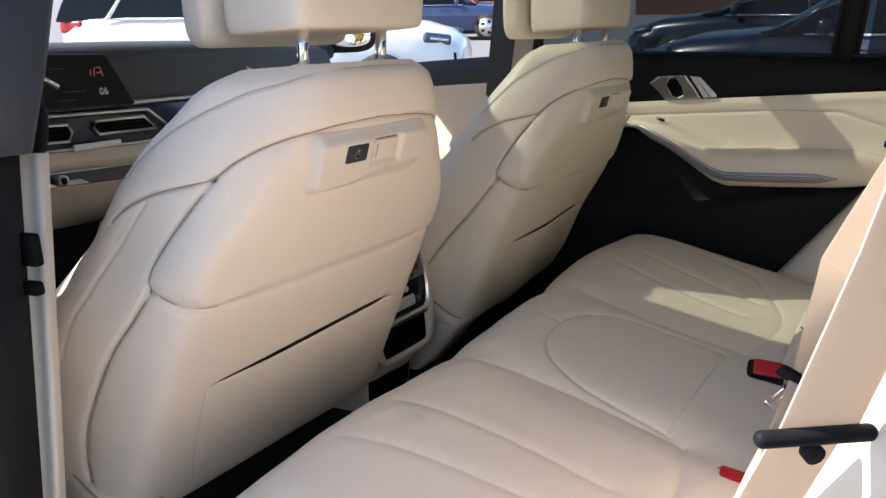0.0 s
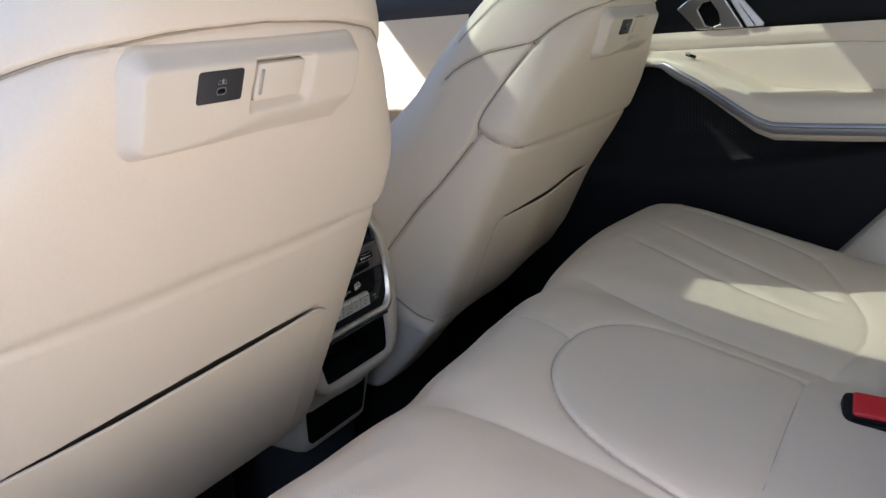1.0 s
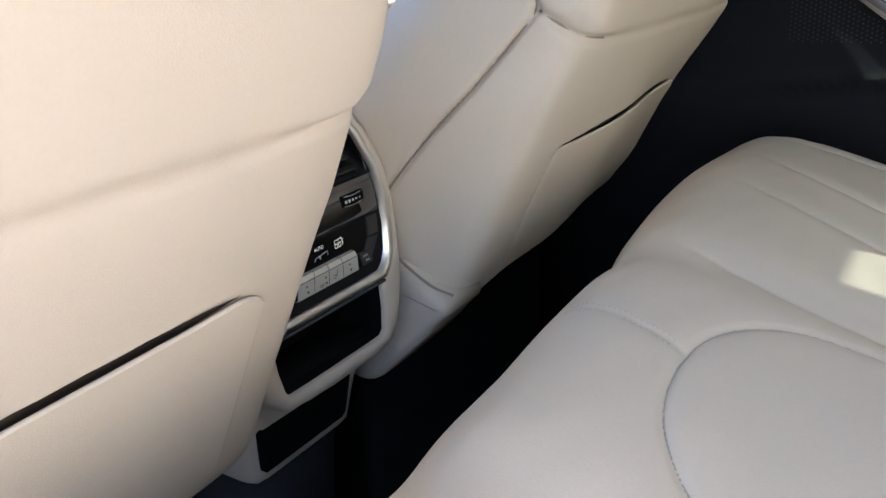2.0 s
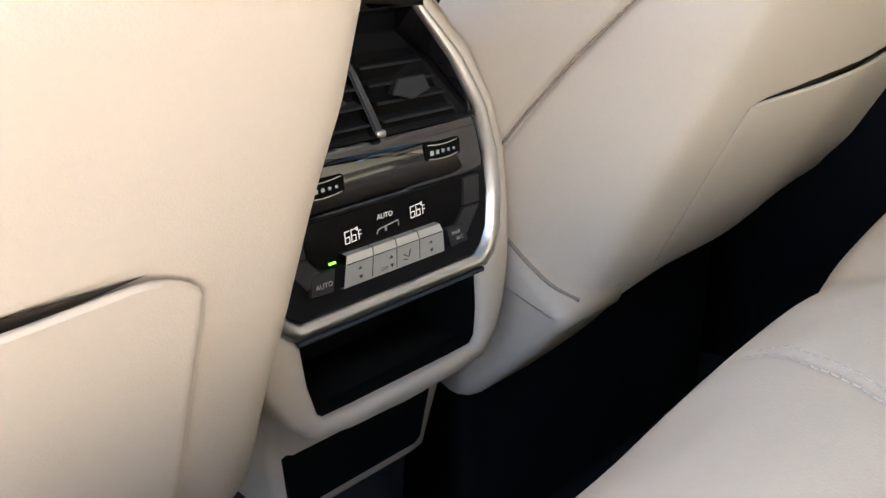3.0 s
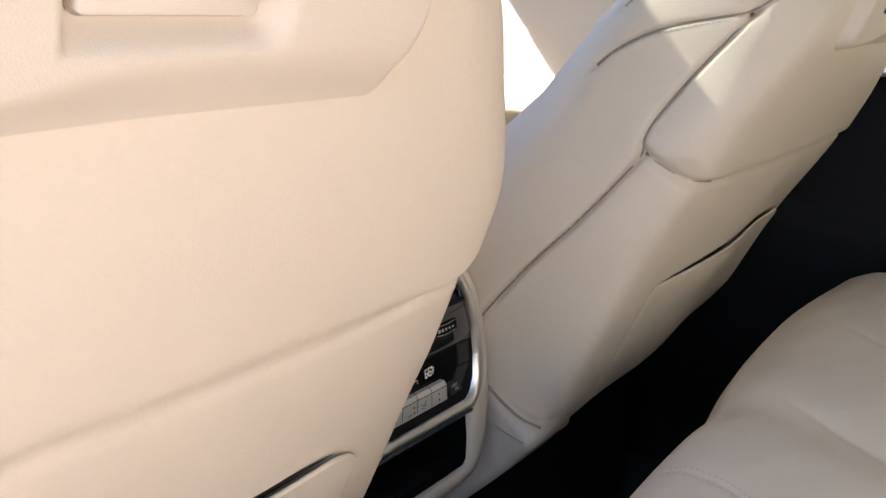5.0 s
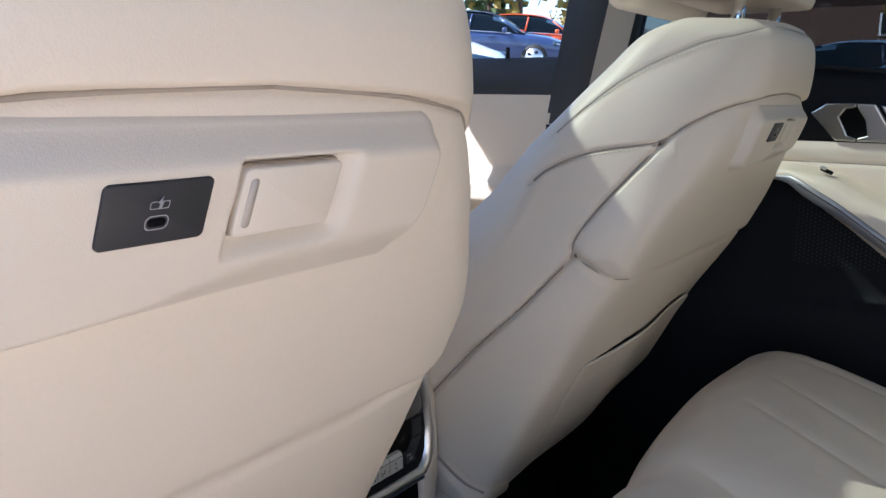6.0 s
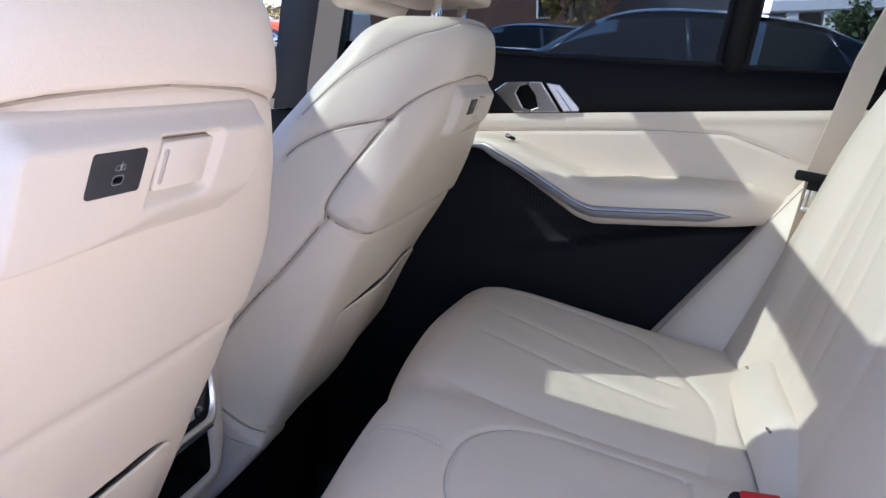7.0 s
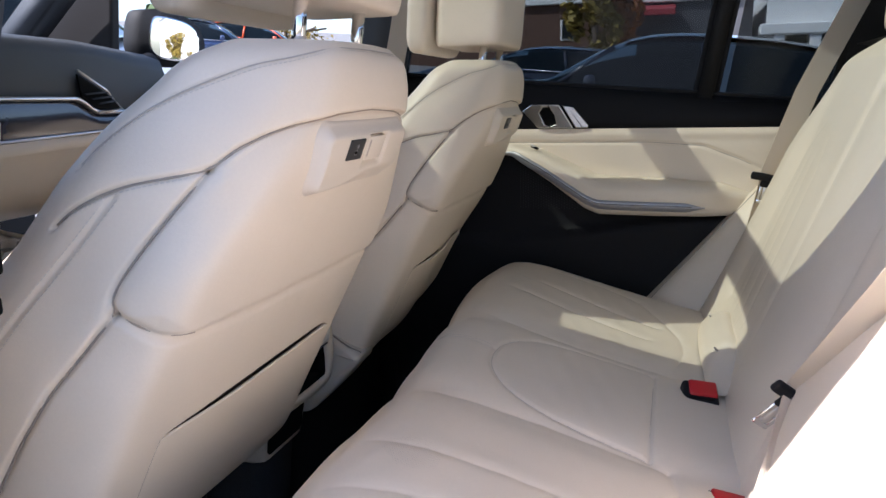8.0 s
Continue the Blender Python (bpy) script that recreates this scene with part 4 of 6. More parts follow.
for cx in (MID - 0.375, MID + 0.375):
    rest = part("headrest", headrest_block(0.125, -0.73, -0.63, 0.935, 1.08, -0.1), IVORY, back)
    for x in (-0.06, 0.06):
        part("headrest_post", tube_bm([(x, -0.665, 0.86), (x, -0.68, 0.95)], 0.006), CHROME, rest)
    rest.location.x = cx
# flanks beside the doors
flank = thing("rear_flank", "ivory leather side bolster between bench and door", "car seat")
rows = []
for t in np.linspace(0, 1, 36):
    z = 0.325 + 0.35 * t
    y = -0.259 - 0.88 * (z - 0.40)
    w = 0.085 * (1 - 0.45 * t)
    rows.append([(0.735 - w - 0.03, y - 0.16 * (1 - t) - 0.03, z), (0.735 - w, y - 0.06, z), (0.735 - w * 0.80, y - 0.022, z), (0.735 - w * 0.45, y - 0.006, z), (0.735 - w * 0.1, y, z), (0.738, y - 0.004, z), (0.741, y - 0.10, z)])
part("bolster", grid_bm([r[:4] for r in rows]), IVORY, flank)
part("bolster_edge", grid_bm([r[3:] for r in rows]), IVORY, flank)
# brown tube painted as the shade in the bolster's seam
part("seam", tube_bm([Vector(r[3]) + Vector((-0.0003, 0.0004, 0)) for r in rows], 0.0008, 5), GAP_SHADE, flank)
# padded roll that hides the child seat anchors, along the fold of the seat
tag = thing("isofix_cover", "ivory fabric cover tucked between cushion and backrest", "seat cover")
ROLL = ((-0.352, 0.394), (-0.357, 0.409), (-0.366, 0.421), (-0.380, 0.430), (-0.394, 0.4345), (-0.408, 0.433), (-0.416, 0.424))
rows = []
for x in np.linspace(0.085, 0.462, 48):
    e = min(math.sqrt(max(0.0, 1 - max(0.0, (x - 0.437) / 0.025) ** 2)), smoothstep((x - 0.085) / 0.17))
    rows.append([(x, y - 0.003 * math.sin(14 * x), 0.390 + (z - 0.390) * (0.1 + 0.9 * e)) for y, z in ROLL])
part("flap", grid_bm(rows), IVORY, tag)
for x in (0.215, 0.425):
    part("slot", box_bm((0.0024, 0.0035, 0.009), (x, -0.3725, 0.4265), 0.001, 1, (-40, 0, 0)), GAP_SHADE, tag)


def buckle(x, y, tip, lift, label):
    """It lies flush with the slope of the cushion, leant by tip degrees towards the open door."""
    dx = (bench_z(x + 0.03, y) - bench_z(x - 0.03, y)) / 0.06
    dy = (bench_z(x, y + 0.03) - bench_z(x, y - 0.03)) / 0.06
    up = Vector((-dx - math.tan(radians(tip)), -dy, 1)).normalized()
    along = Vector((0.1, -1, 0))
    along = (along - up * along.dot(up)).normalized()
    th = thing("belt_buckle", label, "belt buckle", (x, y, bench_z(x, y) + lift), "rear belt buckles")
    th.rotation_euler = Matrix((along, up.cross(along), up)).transposed().to_euler()
    part("housing", box_bm((0.052, 0.044, 0.05), (0, -0.003, -0.022), 0.006, 3), SOFTBLACK, th)
    part("release_button", box_bm((0.041, 0.029, 0.012), (0.003, 0.003, 0.0005), 0.0035, 3), RED, th, "red release button")
    part("tongue_slot", box_bm((0.036, 0.004, 0.003), (0.0, -0.0165, 0.0025), 0.001, 1), DARKGAP, th)
    part("recess", box_bm((0.066, 0.056, 0.006), (0, 0, -0.024), 0.0025, 2), IVORY, th, "sewn leather recess")
    return th


buckle(0.064, -0.345, 30, 0.009, "red and black belt buckle sunk in the cushion")
buckle(-0.235, -0.366, 6, -0.005, "red belt buckle half sunk in the cushion")


def strap(th, name, pts, width, side, mat=BELT, thick=0.0007, curl=0.0):
    """A woven band along pts, side: the way across it."""
    rows = []
    pts = [Vector(p) for p in pts]
    side = [Vector(q).normalized() for q in side]
    for p, s, k in zip(pts, side, range(len(pts))):
        way = (pts[min(k + 1, len(pts) - 1)] - pts[max(k - 1, 0)]).normalized()
        n = way.cross(s).normalized() * thick
        ring = [p + s * (width * e) + n * (curl * (4 * e * e) / thick * 1.0) for e in np.linspace(-0.5, 0.5, 7)]
        rows.append([q + n for q in ring] + [q - n for q in ring[::-1]])
    return part(name, grid_bm(rows, True, True), mat, th, smooth=False)


def belt_tongue(th, at, rot, blades=True):
    """A latch plate: plastic grip, slotted steel tongue; rot: the way along the grip and the way up."""
    tongue = new("tongue")
    tongue.parent = th
    bar, up = Vector(rot[:3]).normalized(), Vector(rot[3:])
    up = (up - bar * up.dot(bar)).normalized()
    tongue.matrix_basis = Matrix.Translation(at) @ Matrix((bar, up.cross(bar), up)).transposed().to_4x4()
    tongue.empty_display_size = 0.02
    part("grip", box_bm((0.072, 0.010, 0.016 if blades else 0.010), (0, 0, 0), 0.0045, 3), SOFTBLACK, tongue, "black plastic grip")
    if not blades:
        part("stop_button", tube_bm([(0, -0.0032, -0.011), (0, 0.0032, -0.011)], 0.0062, 20), SOFTBLACK, tongue)
        return
    part("neck", box_bm((0.026, 0.006, 0.014), (0, 0, -0.013), 0.002, 2), SOFTBLACK, tongue)
    for x in (-0.0095, 0.0095):
        part("blade", box_bm((0.006, 0.003, 0.030), (x, 0, -0.033), 0.001, 1), CHROME, tongue, "steel tongue")
    part("blade", box_bm((0.025, 0.003, 0.007), (0, 0, -0.0505), 0.001, 1), CHROME, tongue, "steel tongue")
    part("blade_core", box_bm((0.009, 0.0018, 0.030), (0, 0, -0.032), 0.0005, 1), SATIN, tongue)



# belt by the far door
belt_r = thing("seat_belt", "ivory seat belt hanging slack beside the backrest", "seat belt", group="rear seat belts")
strap(belt_r, "strap", [(0.685, -0.72, 1.20), (0.68, -0.637, 1.015), (0.665, -0.552, 0.84), (0.645, -0.490, 0.672)], 0.047, [(0.25, -0.95, -0.25)] * 4)
strap(belt_r, "strap", [(0.645, -0.490, 0.668), (0.650, -0.480, 0.62), (0.662, -0.455, 0.52), (0.66, -0.42, 0.40)], 0.045, [(0.3, -0.9, -0.35), (0.4, -0.85, -0.3), (0.6, -0.7, -0.2), (0.8, -0.6, 0)])
belt_tongue(belt_r, (0.628, -0.484, 0.668), (0.2, -0.95, -0.2, -0.1, -0.2, 0.97))
# belt by the open door
belt_l = thing("seat_belt", "sunlit ivory seat belt lying across the backrest", "seat belt", group="rear seat belts")
strap(belt_l, "strap", [(-0.60, -0.672, 1.00), (-0.52, -0.587, 0.86), (-0.385, -0.492, 0.68), (-0.198, -0.442, 0.505)], 0.047, [(0.35, -0.65, -0.55)] * 4)
strap(belt_l, "strap", [(-0.198, -0.440, 0.500), (-0.215, -0.425, 0.455), (-0.26, -0.410, 0.42), (-0.36, -0.40, 0.39), (-0.50, -0.39, 0.375)], 0.046, [(0.35, -0.65, -0.55), (0.6, -0.7, -0.2), (0.45, -0.85, 0.1), (0.3, -0.9, 0.2), (0.2, -0.95, 0.1)], curl=0.0004)
belt_tongue(belt_l, (-0.198, -0.436, 0.498), (0.45, -0.66, -0.56, -0.3, -0.35, 0.85))
belt_o = thing("seat_belt", "ivory seat belt hanging in shade outside the backrest", "seat belt", group="rear seat belts")
strap(belt_o, "strap", [(-0.70, -0.661, 1.12), (-0.695, -0.601, 0.92), (-0.685, -0.556, 0.775), (-0.68, -0.516, 0.663)], 0.048, [(0.62, -0.78, 0.0)] * 4)
strap(belt_o, "strap", [(-0.68, -0.510, 0.657), (-0.675, -0.490, 0.612), (-0.665, -0.455, 0.54), (-0.65, -0.43, 0.47), (-0.63, -0.41, 0.40)], 0.044, [(0.62, -0.78, 0.0)] * 5)
belt_o.location = (-0.007, 0.004, 0)
belt_tongue(belt_o, (-0.685, -0.517, 0.665), (0.62, -0.78, -0.06, 0, -0.3, 0.95), False)

# ---- rear end of the centre console ----
CX = -0.006


def face(x, z, out=0.0):
    """A place on the console's rear face; out: towards the rear bench."""
    return Vector((x, 0.254 + 0.09 * (z - 0.46) + 0.9 * max(0.0, z - 0.56) ** 1.5 - out, z))


def both(half):
    """A half outline, from top to bottom on the passenger side, closed by its mirror image."""
    return [(CX + x, z) for x, z in half] + [(CX - x, z) for x, z in half[::-1]]


def plate(name, outline, lo, hi, mat, parent, bevel=0.001, label="", seg=2):
    return part(name, prism_bm(outline, hi - lo, lambda a, b, c: face(a, b, lo + c), bevel, seg), mat, parent, label, smooth=False)


def ring(name, outer, inner, lo, hi, mat, parent, label=""):
    """A rounded band between two outlines of the same length."""
    rows = []
    for (xo, zo), (xi, zi) in zip(outer, inner):
        rows.append([face(xo, zo, lo), face(xo + (xi - xo) * 0.12, zo + (zi - zo) * 0.12, hi - 0.0012), face(xo + (xi - xo) * 0.4, zo + (zi - zo) * 0.4, hi), face(xo + (xi - xo) * 0.75, zo + (zi - zo) * 0.75, hi - 0.001), face(xi, zi, lo - 0.001)])
    rows.append(rows[0])
    return part(name, grid_bm(rows), mat, parent, label)


con = thing("centre_console", "ivory console with black air vents and climate keys", "console")
OUT = [(0.051, 0.612), (0.0725, 0.582), (0.0885, 0.550), (0.0958, 0.520), (0.0972, 0.493), (0.0935, 0.466), (0.0870, 0.452), (0.078, 0.4445)]
INN = [(0.043, 0.612), (0.062, 0.580), (0.0775, 0.548), (0.0845, 0.519), (0.0857, 0.493), (0.0825, 0.470), (0.0765, 0.459), (0.069, 0.4535)]
BODY = [(0.052, 0.625), (0.081, 0.585), (0.0975, 0.550), (0.105, 0.518), (0.105, 0.47), (0.095, 0.425), (0.082, 0.398), (0.070, 0.384)]
# shell with the storage bin cut in, as a frame round it
outer = [(0.059, 0.622), (0.084, 0.585), (0.0992, 0.55), (0.1062, 0.518), (0.1068, 0.48), (0.1055, 0.455), (0.1025, 0.438), (0.096, 0.415), (0.087, 0.396), (0.074, 0.383), (0.05, 0.379), (0.0, 0.378)]
inner = [(0.049, 0.612), (0.0705, 0.582), (0.0865, 0.55), (0.0938, 0.52), (0.0952, 0.488), (0.0915, 0.464), (0.0722, 0.440), (0.071, 0.415), (0.067, 0.396), (0.062, 0.3915), (0.04, 0.391), (0.0, 0.391)]
for sx in (1, -1):
    rows = []
    for (xo, zo), (xi, zi) in zip(outer, inner):
        rows.append([face(CX + sx * xo, zo, -0.05), face(CX + sx * xo, zo, -0.004), face(CX + sx * (xo - 0.004 * min(1, xo / 0.02)), zo + 0.001, 0.002), face(CX + sx * (xi + 0.003 * min(1, xi / 0.02)), zi - 0.001, 0.002), face(CX + sx * xi, zi, -0.001), face(CX + sx * xi, zi, -0.004)])
    part("bin_frame", grid_bm(rows if sx > 0 else rows[::-1]), IVORY_HARD, con)
for sx in (1, -1):
    part("bin_wall", grid_bm([[face(CX + sx * x, z, -0.004), face(CX + sx * x, z, -0.06)] for x, z in inner[6:]]), DARKGAP, con)
part("storage_bin", box_bm((0.150, 0.004, 0.06), (CX, 0.312, 0.414), 0), DARKGAP, con, "black storage bin")
part("bin_floor", box_bm((0.138, 0.050, 0.002), (CX, 0.288, 0.3925), 0), DARKGAP, con)
part("bin_roof", box_bm((0.142, 0.05, 0.003), (CX, 0.286, 0.4395), 0), DARKGAP, con)
rows = []
for y, grow, drop in ((0.262, 0.0, 0.0), (0.30, 0.004, 0.0), (0.45, 0.01, 0.01), (0.75, 0.012, 0.02)):
    rows.append([(CX + sx * (x + grow), y + (0.9 * max(0, z - 0.56) ** 1.5 if y < 0.29 else 0), z - drop) for sx, pts in ((1, BODY), (-1, BODY[::-1])) for x, z in pts])
part("body", grid_bm(rows, True, False), IVORY_HARD, con)
plate("fascia", both([(0.0785, 0.545)] + INN[3:]), -0.004, 0.0, SOFTBLACK, con, 0.001)
ring("bezel", both(OUT), both(INN), -0.004, 0.005, SATIN, con, "satin metal bezel")
part("bezel_lip", tube_bm([face(CX + x, 0.4428, 0.0022) for x in np.linspace(-0.0745, 0.0745, 24)], 0.0017, 8), GREY, con, "dark lip under the bezel")
# air vents
def vface(x, z, out=0.0):
    """The vents lean back into the console."""
    return face(x, z, out) + Vector((0, 0.5 * max(0.0, z - 0.542), 0))


def vplate(name, outline, lo, hi, mat, parent, bevel=0.0, label=""):
    return part(name, prism_bm(outline, hi - lo, lambda a, b, c: vface(a, b, lo + c), bevel), mat, parent, label, smooth=False)


vplate("vent_surround", both([(0.042, 0.604), (0.062, 0.578), (0.0755, 0.548), (0.0775, 0.5425)]), -0.003, 0.0, SOFTBLACK, con)
for sx in (1, -1):
    wall = [(x, z) for x, z in INN if z > 0.54] + [(0.0785, 0.543)]
    part("vent_wall", grid_bm([[face(CX + sx * x, z, 0.001), vface(CX + sx * (x - 0.004), z, -0.002)] for x, z in wall]), GLOSS, con)
part("vent_hood", grid_bm([[face(CX + 0.05 * e, 0.612, 0.002), vface(CX + 0.05 * e, 0.597, 0.004), vface(CX + 0.05 * e, 0.595, -0.004)] for e in np.linspace(-1, 1, 9)]), GLOSS, con, "gloss black hood over the vents")
for sx in (1, -1):
    vent = new("air_vent")
    vent.parent = con
    vent.empty_display_size = 0.02
    tagged(vent, "black slatted air vent")
    q = [(CX + sx * 0.005, 0.5865), (CX + sx * 0.052, 0.5865), (CX + sx * 0.0645, 0.547), (CX + sx * 0.005, 0.547)]
    vplate("vent_box", q if sx > 0 else q[::-1], 0.0, 0.0006, DARKGAP, vent)
    rim = [Vector(vface(a, b, 0.0012)) for a, b in q[1:3]]
    part("vent_rim", tube_bm(rim, 0.0012, 6), SOFTBLACK, vent)
    for k in range(4):
        z = 0.5530 + 0.0094 * k
        w = 0.0635 - 0.0115 * (z - 0.549) / 0.0385
        part("slat", prism_bm([(CX + sx * 0.005, -0.0008), (CX + sx * w, -0.0008), (CX + sx * w, 0.0008), (CX + sx * 0.005, 0.0008)], 0.006, lambda a, b, c: vface(a, z + b - 0.30 * c, c - 0.001), 0.0005, 2), SLAT, vent, smooth=False)
    tab = [(CX + sx * x, z) for x, z in ((0.0165, 0.5645), (0.0255, 0.5720), (0.0470, 0.5728), (0.0470, 0.5640), (0.0300, 0.5605))]
    part("vent_tab", prism_bm(tab if sx > 0 else tab[::-1], 0.005, lambda a, b, c: vface(a, b, 0.0035 + c), 0.0015), VENT_GREY, vent, smooth=False)
part("vent_bar", prism_bm([(CX - 0.0060, 0.545), (CX + 0.0010, 0.545), (CX + 0.0005, 0.5885), (CX - 0.0055, 0.5885)], 0.0075, lambda a, b, c: vface(a, b, c), 0.0016, 3), GLOSS, con, "gloss black bar between the vents", smooth=False)
part("bar_tip", box_bm((0.0066, 0.003, 0.004), vface(CX - 0.0025, 0.5465, 0.0070), 0.001, 2), SATIN, con)
part("bar_tip", box_bm((0.0066, 0.003, 0.003), vface(CX - 0.0025, 0.5875, 0.0070), 0.001, 2), SATIN, con)
# gloss ledge, which stands out over the display
rows = []
for z, o in ((0.5435, 0.0), (0.5425, 0.0030), (0.536, 0.0058), (0.527, 0.0068), (0.516, 0.0062), (0.5095, 0.0040), (0.5075, 0.0)):
    hw = 0.0755 + 0.0055 * (0.5435 - z) / 0.036
    rows.append([face(CX + hw * e, z, o * (1 - 0.55 * abs(e) ** 6)) for e in np.linspace(-1, 1, 25)])
part("gloss_ledge", grid_bm(rows[::-1]), GLOSS, con, "gloss black ledge")
for sx in (1, -1):
    wheel = new("thumb_wheel")
    wheel.parent = con
    wheel.empty_display_size = 0.01
    tagged(wheel, "ribbed vent thumb wheel")
    cx, zw, ow = CX - 0.003 + sx * 0.0455, 0.528 + 0.002 * sx, 0.0068
    part("wheel_slot", prism_bm(rounded(0.029, 0.0105, 0.002), 0.001, lambda a, b, c: face(cx + a, zw + b, ow - 0.0004 + c), 0), DARKGAP, wheel, smooth=False)
    for dz in (0.0042, -0.0042):
        part("rim", tube_bm([face(cx - 0.0125 + 0.025 * t, zw + dz - 0.0012 * math.sin(math.pi * t), ow + 0.0008) for t in np.linspace(0, 1, 9)], 0.0004, 6), CHROME, wheel)
    for k in range(5):
        part("rib", box_bm((0.0024 - 0.0003 * k, 0.001, 0.0026 - 0.0003 * k), face(cx - 0.0095 + 0.0046 * k, zw - 0.0010, ow + 0.0008), 0), LETTERS, wheel)
# display and keys
plate("display", both([(0.0615, 0.5065), (0.0595, 0.488), (0.056, 0.4825), (0.049, 0.4785)]), 0.0, 0.001, SCREEN, con, 0.0003)
for sx in (1, -1):
    for hi, lo in (((0.0775, 0.0632, 0.5065), (0.0765, 0.0617, 0.489)), ((0.0765, 0.0612, 0.4875), (0.0635, 0.0475, 0.471))):
        q = [(CX + sx * hi[1], hi[2]), (CX + sx * hi[0], hi[2]), (CX + sx * lo[0], lo[2]), (CX + sx * lo[1], lo[2])]
        plate("side_key", q if sx < 0 else q[::-1], 0.0, 0.0022, VENT_GREY, con, 0.0006)
    q = [(CX + sx * x, z) for x, z in ((0.044, 0.478), (0.0595, 0.478), (0.0625, 0.4665), (0.047, 0.4655))]
    plate("auto_key" if sx < 0 else "max_key", q if sx < 0 else q[::-1], 0.0, 0.0032, VENT_GREY, con, 0.0006)
keys = [-0.0385, -0.0185, -0.0005, 0.0175, 0.0375]
for k in range(4):
    x0, x1 = keys[k] * 0.97 + 0.0003, keys[k + 1] * 0.97 - 0.0003
    b0, b1 = keys[k] * 1.06 + 0.0003, keys[k + 1] * 1.06 - 0.0003
    key = part("silver_key", grid_bm([[face(CX + x0, 0.4845, 0.0), face(CX + x1, 0.4845, 0.0)], [face(CX + x0, 0.4843, 0.0055), face(CX + x1, 0.4843, 0.0055)], [face(CX + (x0 + b0) / 2, 0.4795, 0.0062), face(CX + (x1 + b1) / 2, 0.4795, 0.0062)],
                                      [face(CX + b0, 0.4655, 0.0040), face(CX + b1, 0.4655, 0.0040)], [face(CX + b0, 0.4645, 0.0), face(CX + b1, 0.4645, 0.0)]][::-1]), KEY_METAL, con, "satin silver key", smooth=False)
    xm = CX + (keys[k] + keys[k + 1]) / 2
    part("groove", box_bm((x1 - x0, 0.0004, 0.0005), face(xm, 0.4795, 0.0063), 0), MARKS, key)
    for dz in ((0.0028, -0.0028) if k in (0, 3) else ()):
        s = 1 if dz > 0 else -1
        part("arrow", prism_bm([(-0.0014, -0.001 * s), (0.0014, -0.001 * s), (0.0, 0.0012 * s)], 0.0002, lambda a, b, c: face(xm + a, 0.4725 + dz + b, 0.0054 + c), 0), MARKS, key, smooth=False)
    if k == 1:
        for dz in (0.0024, -0.0030):
            s = 1 if dz > 0 else -1
            part("arrow", prism_bm([(-0.0014, -0.001 * s), (0.0014, -0.001 * s), (0.0, 0.0012 * s)], 0.0002, lambda a, b, c: face(xm + 0.0045 + a, 0.4725 + dz + b, 0.0054 + c), 0), MARKS, key, smooth=False)
    if k == 2:
        for a0, b0, a1, b1 in ((-0.004, 0.001, 0.0, -0.0015), (0.0, -0.0015, 0.002, 0.003), (-0.004, -0.002, -0.001, -0.003)):
            part("arrow", tube_bm([face(xm + a0, 0.4725 + b0, 0.0056), face(xm + a1, 0.4725 + b1, 0.0056)], 0.0003, 5), MARKS, key)


def on_face(x, z, out):
    n = Vector((0, -1, 0.09)).normalized()
    up = Vector((0, 0.09, 1)).normalized()
    return Matrix.Translation(face(x, z, out)) @ Matrix((up.cross(n), up, n)).transposed().to_4x4()


def segments(x, z, size):
    """A segmented 66 degrees F, in thin glowing bars."""
    h, w = size, size * 0.46
    six = [((w, h), (0, h)), ((0, h), (0, 0)), ((0, 0), (w, 0)), ((w, 0), (w, h / 2)), ((w, h / 2), (0, h / 2))]
    bars = [((a + dx, b), (c + dx, d)) for dx in (0, w * 1.45) for (a, b), (c, d) in six]
    f = w * 2.9 + size * 0.12
    bars += [((f, 0), (f, h * 0.72)), ((f, h * 0.72), (f + w * 0.6, h * 0.72)), ((f, h * 0.38), (f + w * 0.5, h * 0.38))]
    f -= size * 0.22
    bars += [((f, h * 0.85), (f + w * 0.3, h * 0.85)), ((f + w * 0.3, h * 0.85), (f + w * 0.3, h * 1.05)), ((f, h * 1.05), (f, h * 0.85)), ((f, h * 1.05), (f + w * 0.3, h * 1.05))]
    bm = bmesh.new()
    r = size * 0.045
    for (a, b), (c, d) in bars:
        u, v, p, q = min(a, c) - r, max(a, c) + r, min(b, d) - r, max(b, d) + r
        bm.faces.new([bm.verts.new(face(x + i, z + j + 0.06 * i, 0.0014)) for i, j in ((u, p), (v, p), (v, q), (u, q))])
    part("temperature_digits", bm, DIGITS, con, "glowing temperature figures", smooth=False)


segments(CX - 0.0335, 0.4892, 0.0068)
segments(CX + 0.0170, 0.4918, 0.0068)
text_part("AUTO", 0.0044, on_face(CX - 0.003, 0.4985, 0.0013), DIGITS, con)
part("seat_symbol", tube_bm([face(CX - 0.0105, 0.4890, 0.0014), face(CX - 0.009, 0.4915, 0.0014), face(CX + 0.0065, 0.4935, 0.0014), face(CX + 0.0065, 0.4900, 0.0014)], 0.0004, 5), LETTERS, con)
part("seat_symbol", tube_bm([face(CX - 0.0035, 0.4920, 0.0014), face(CX - 0.0035, 0.4895, 0.0014)], 0.0007, 5), LETTERS, con)
text_part("AUTO", 0.0042, on_face(CX - 0.0530, 0.4710, 0.0035), LETTERS, con)
text_part("MAX", 0.0036, on_face(CX + 0.0515, 0.4742, 0.0035), LETTERS, con)
text_part("A/C", 0.0036, on_face(CX + 0.0545, 0.4702, 0.0035), LETTERS, con)
text_part("OFF", 0.0034, on_face(CX - 0.0108, 0.4690, 0.0054), MARKS, con)
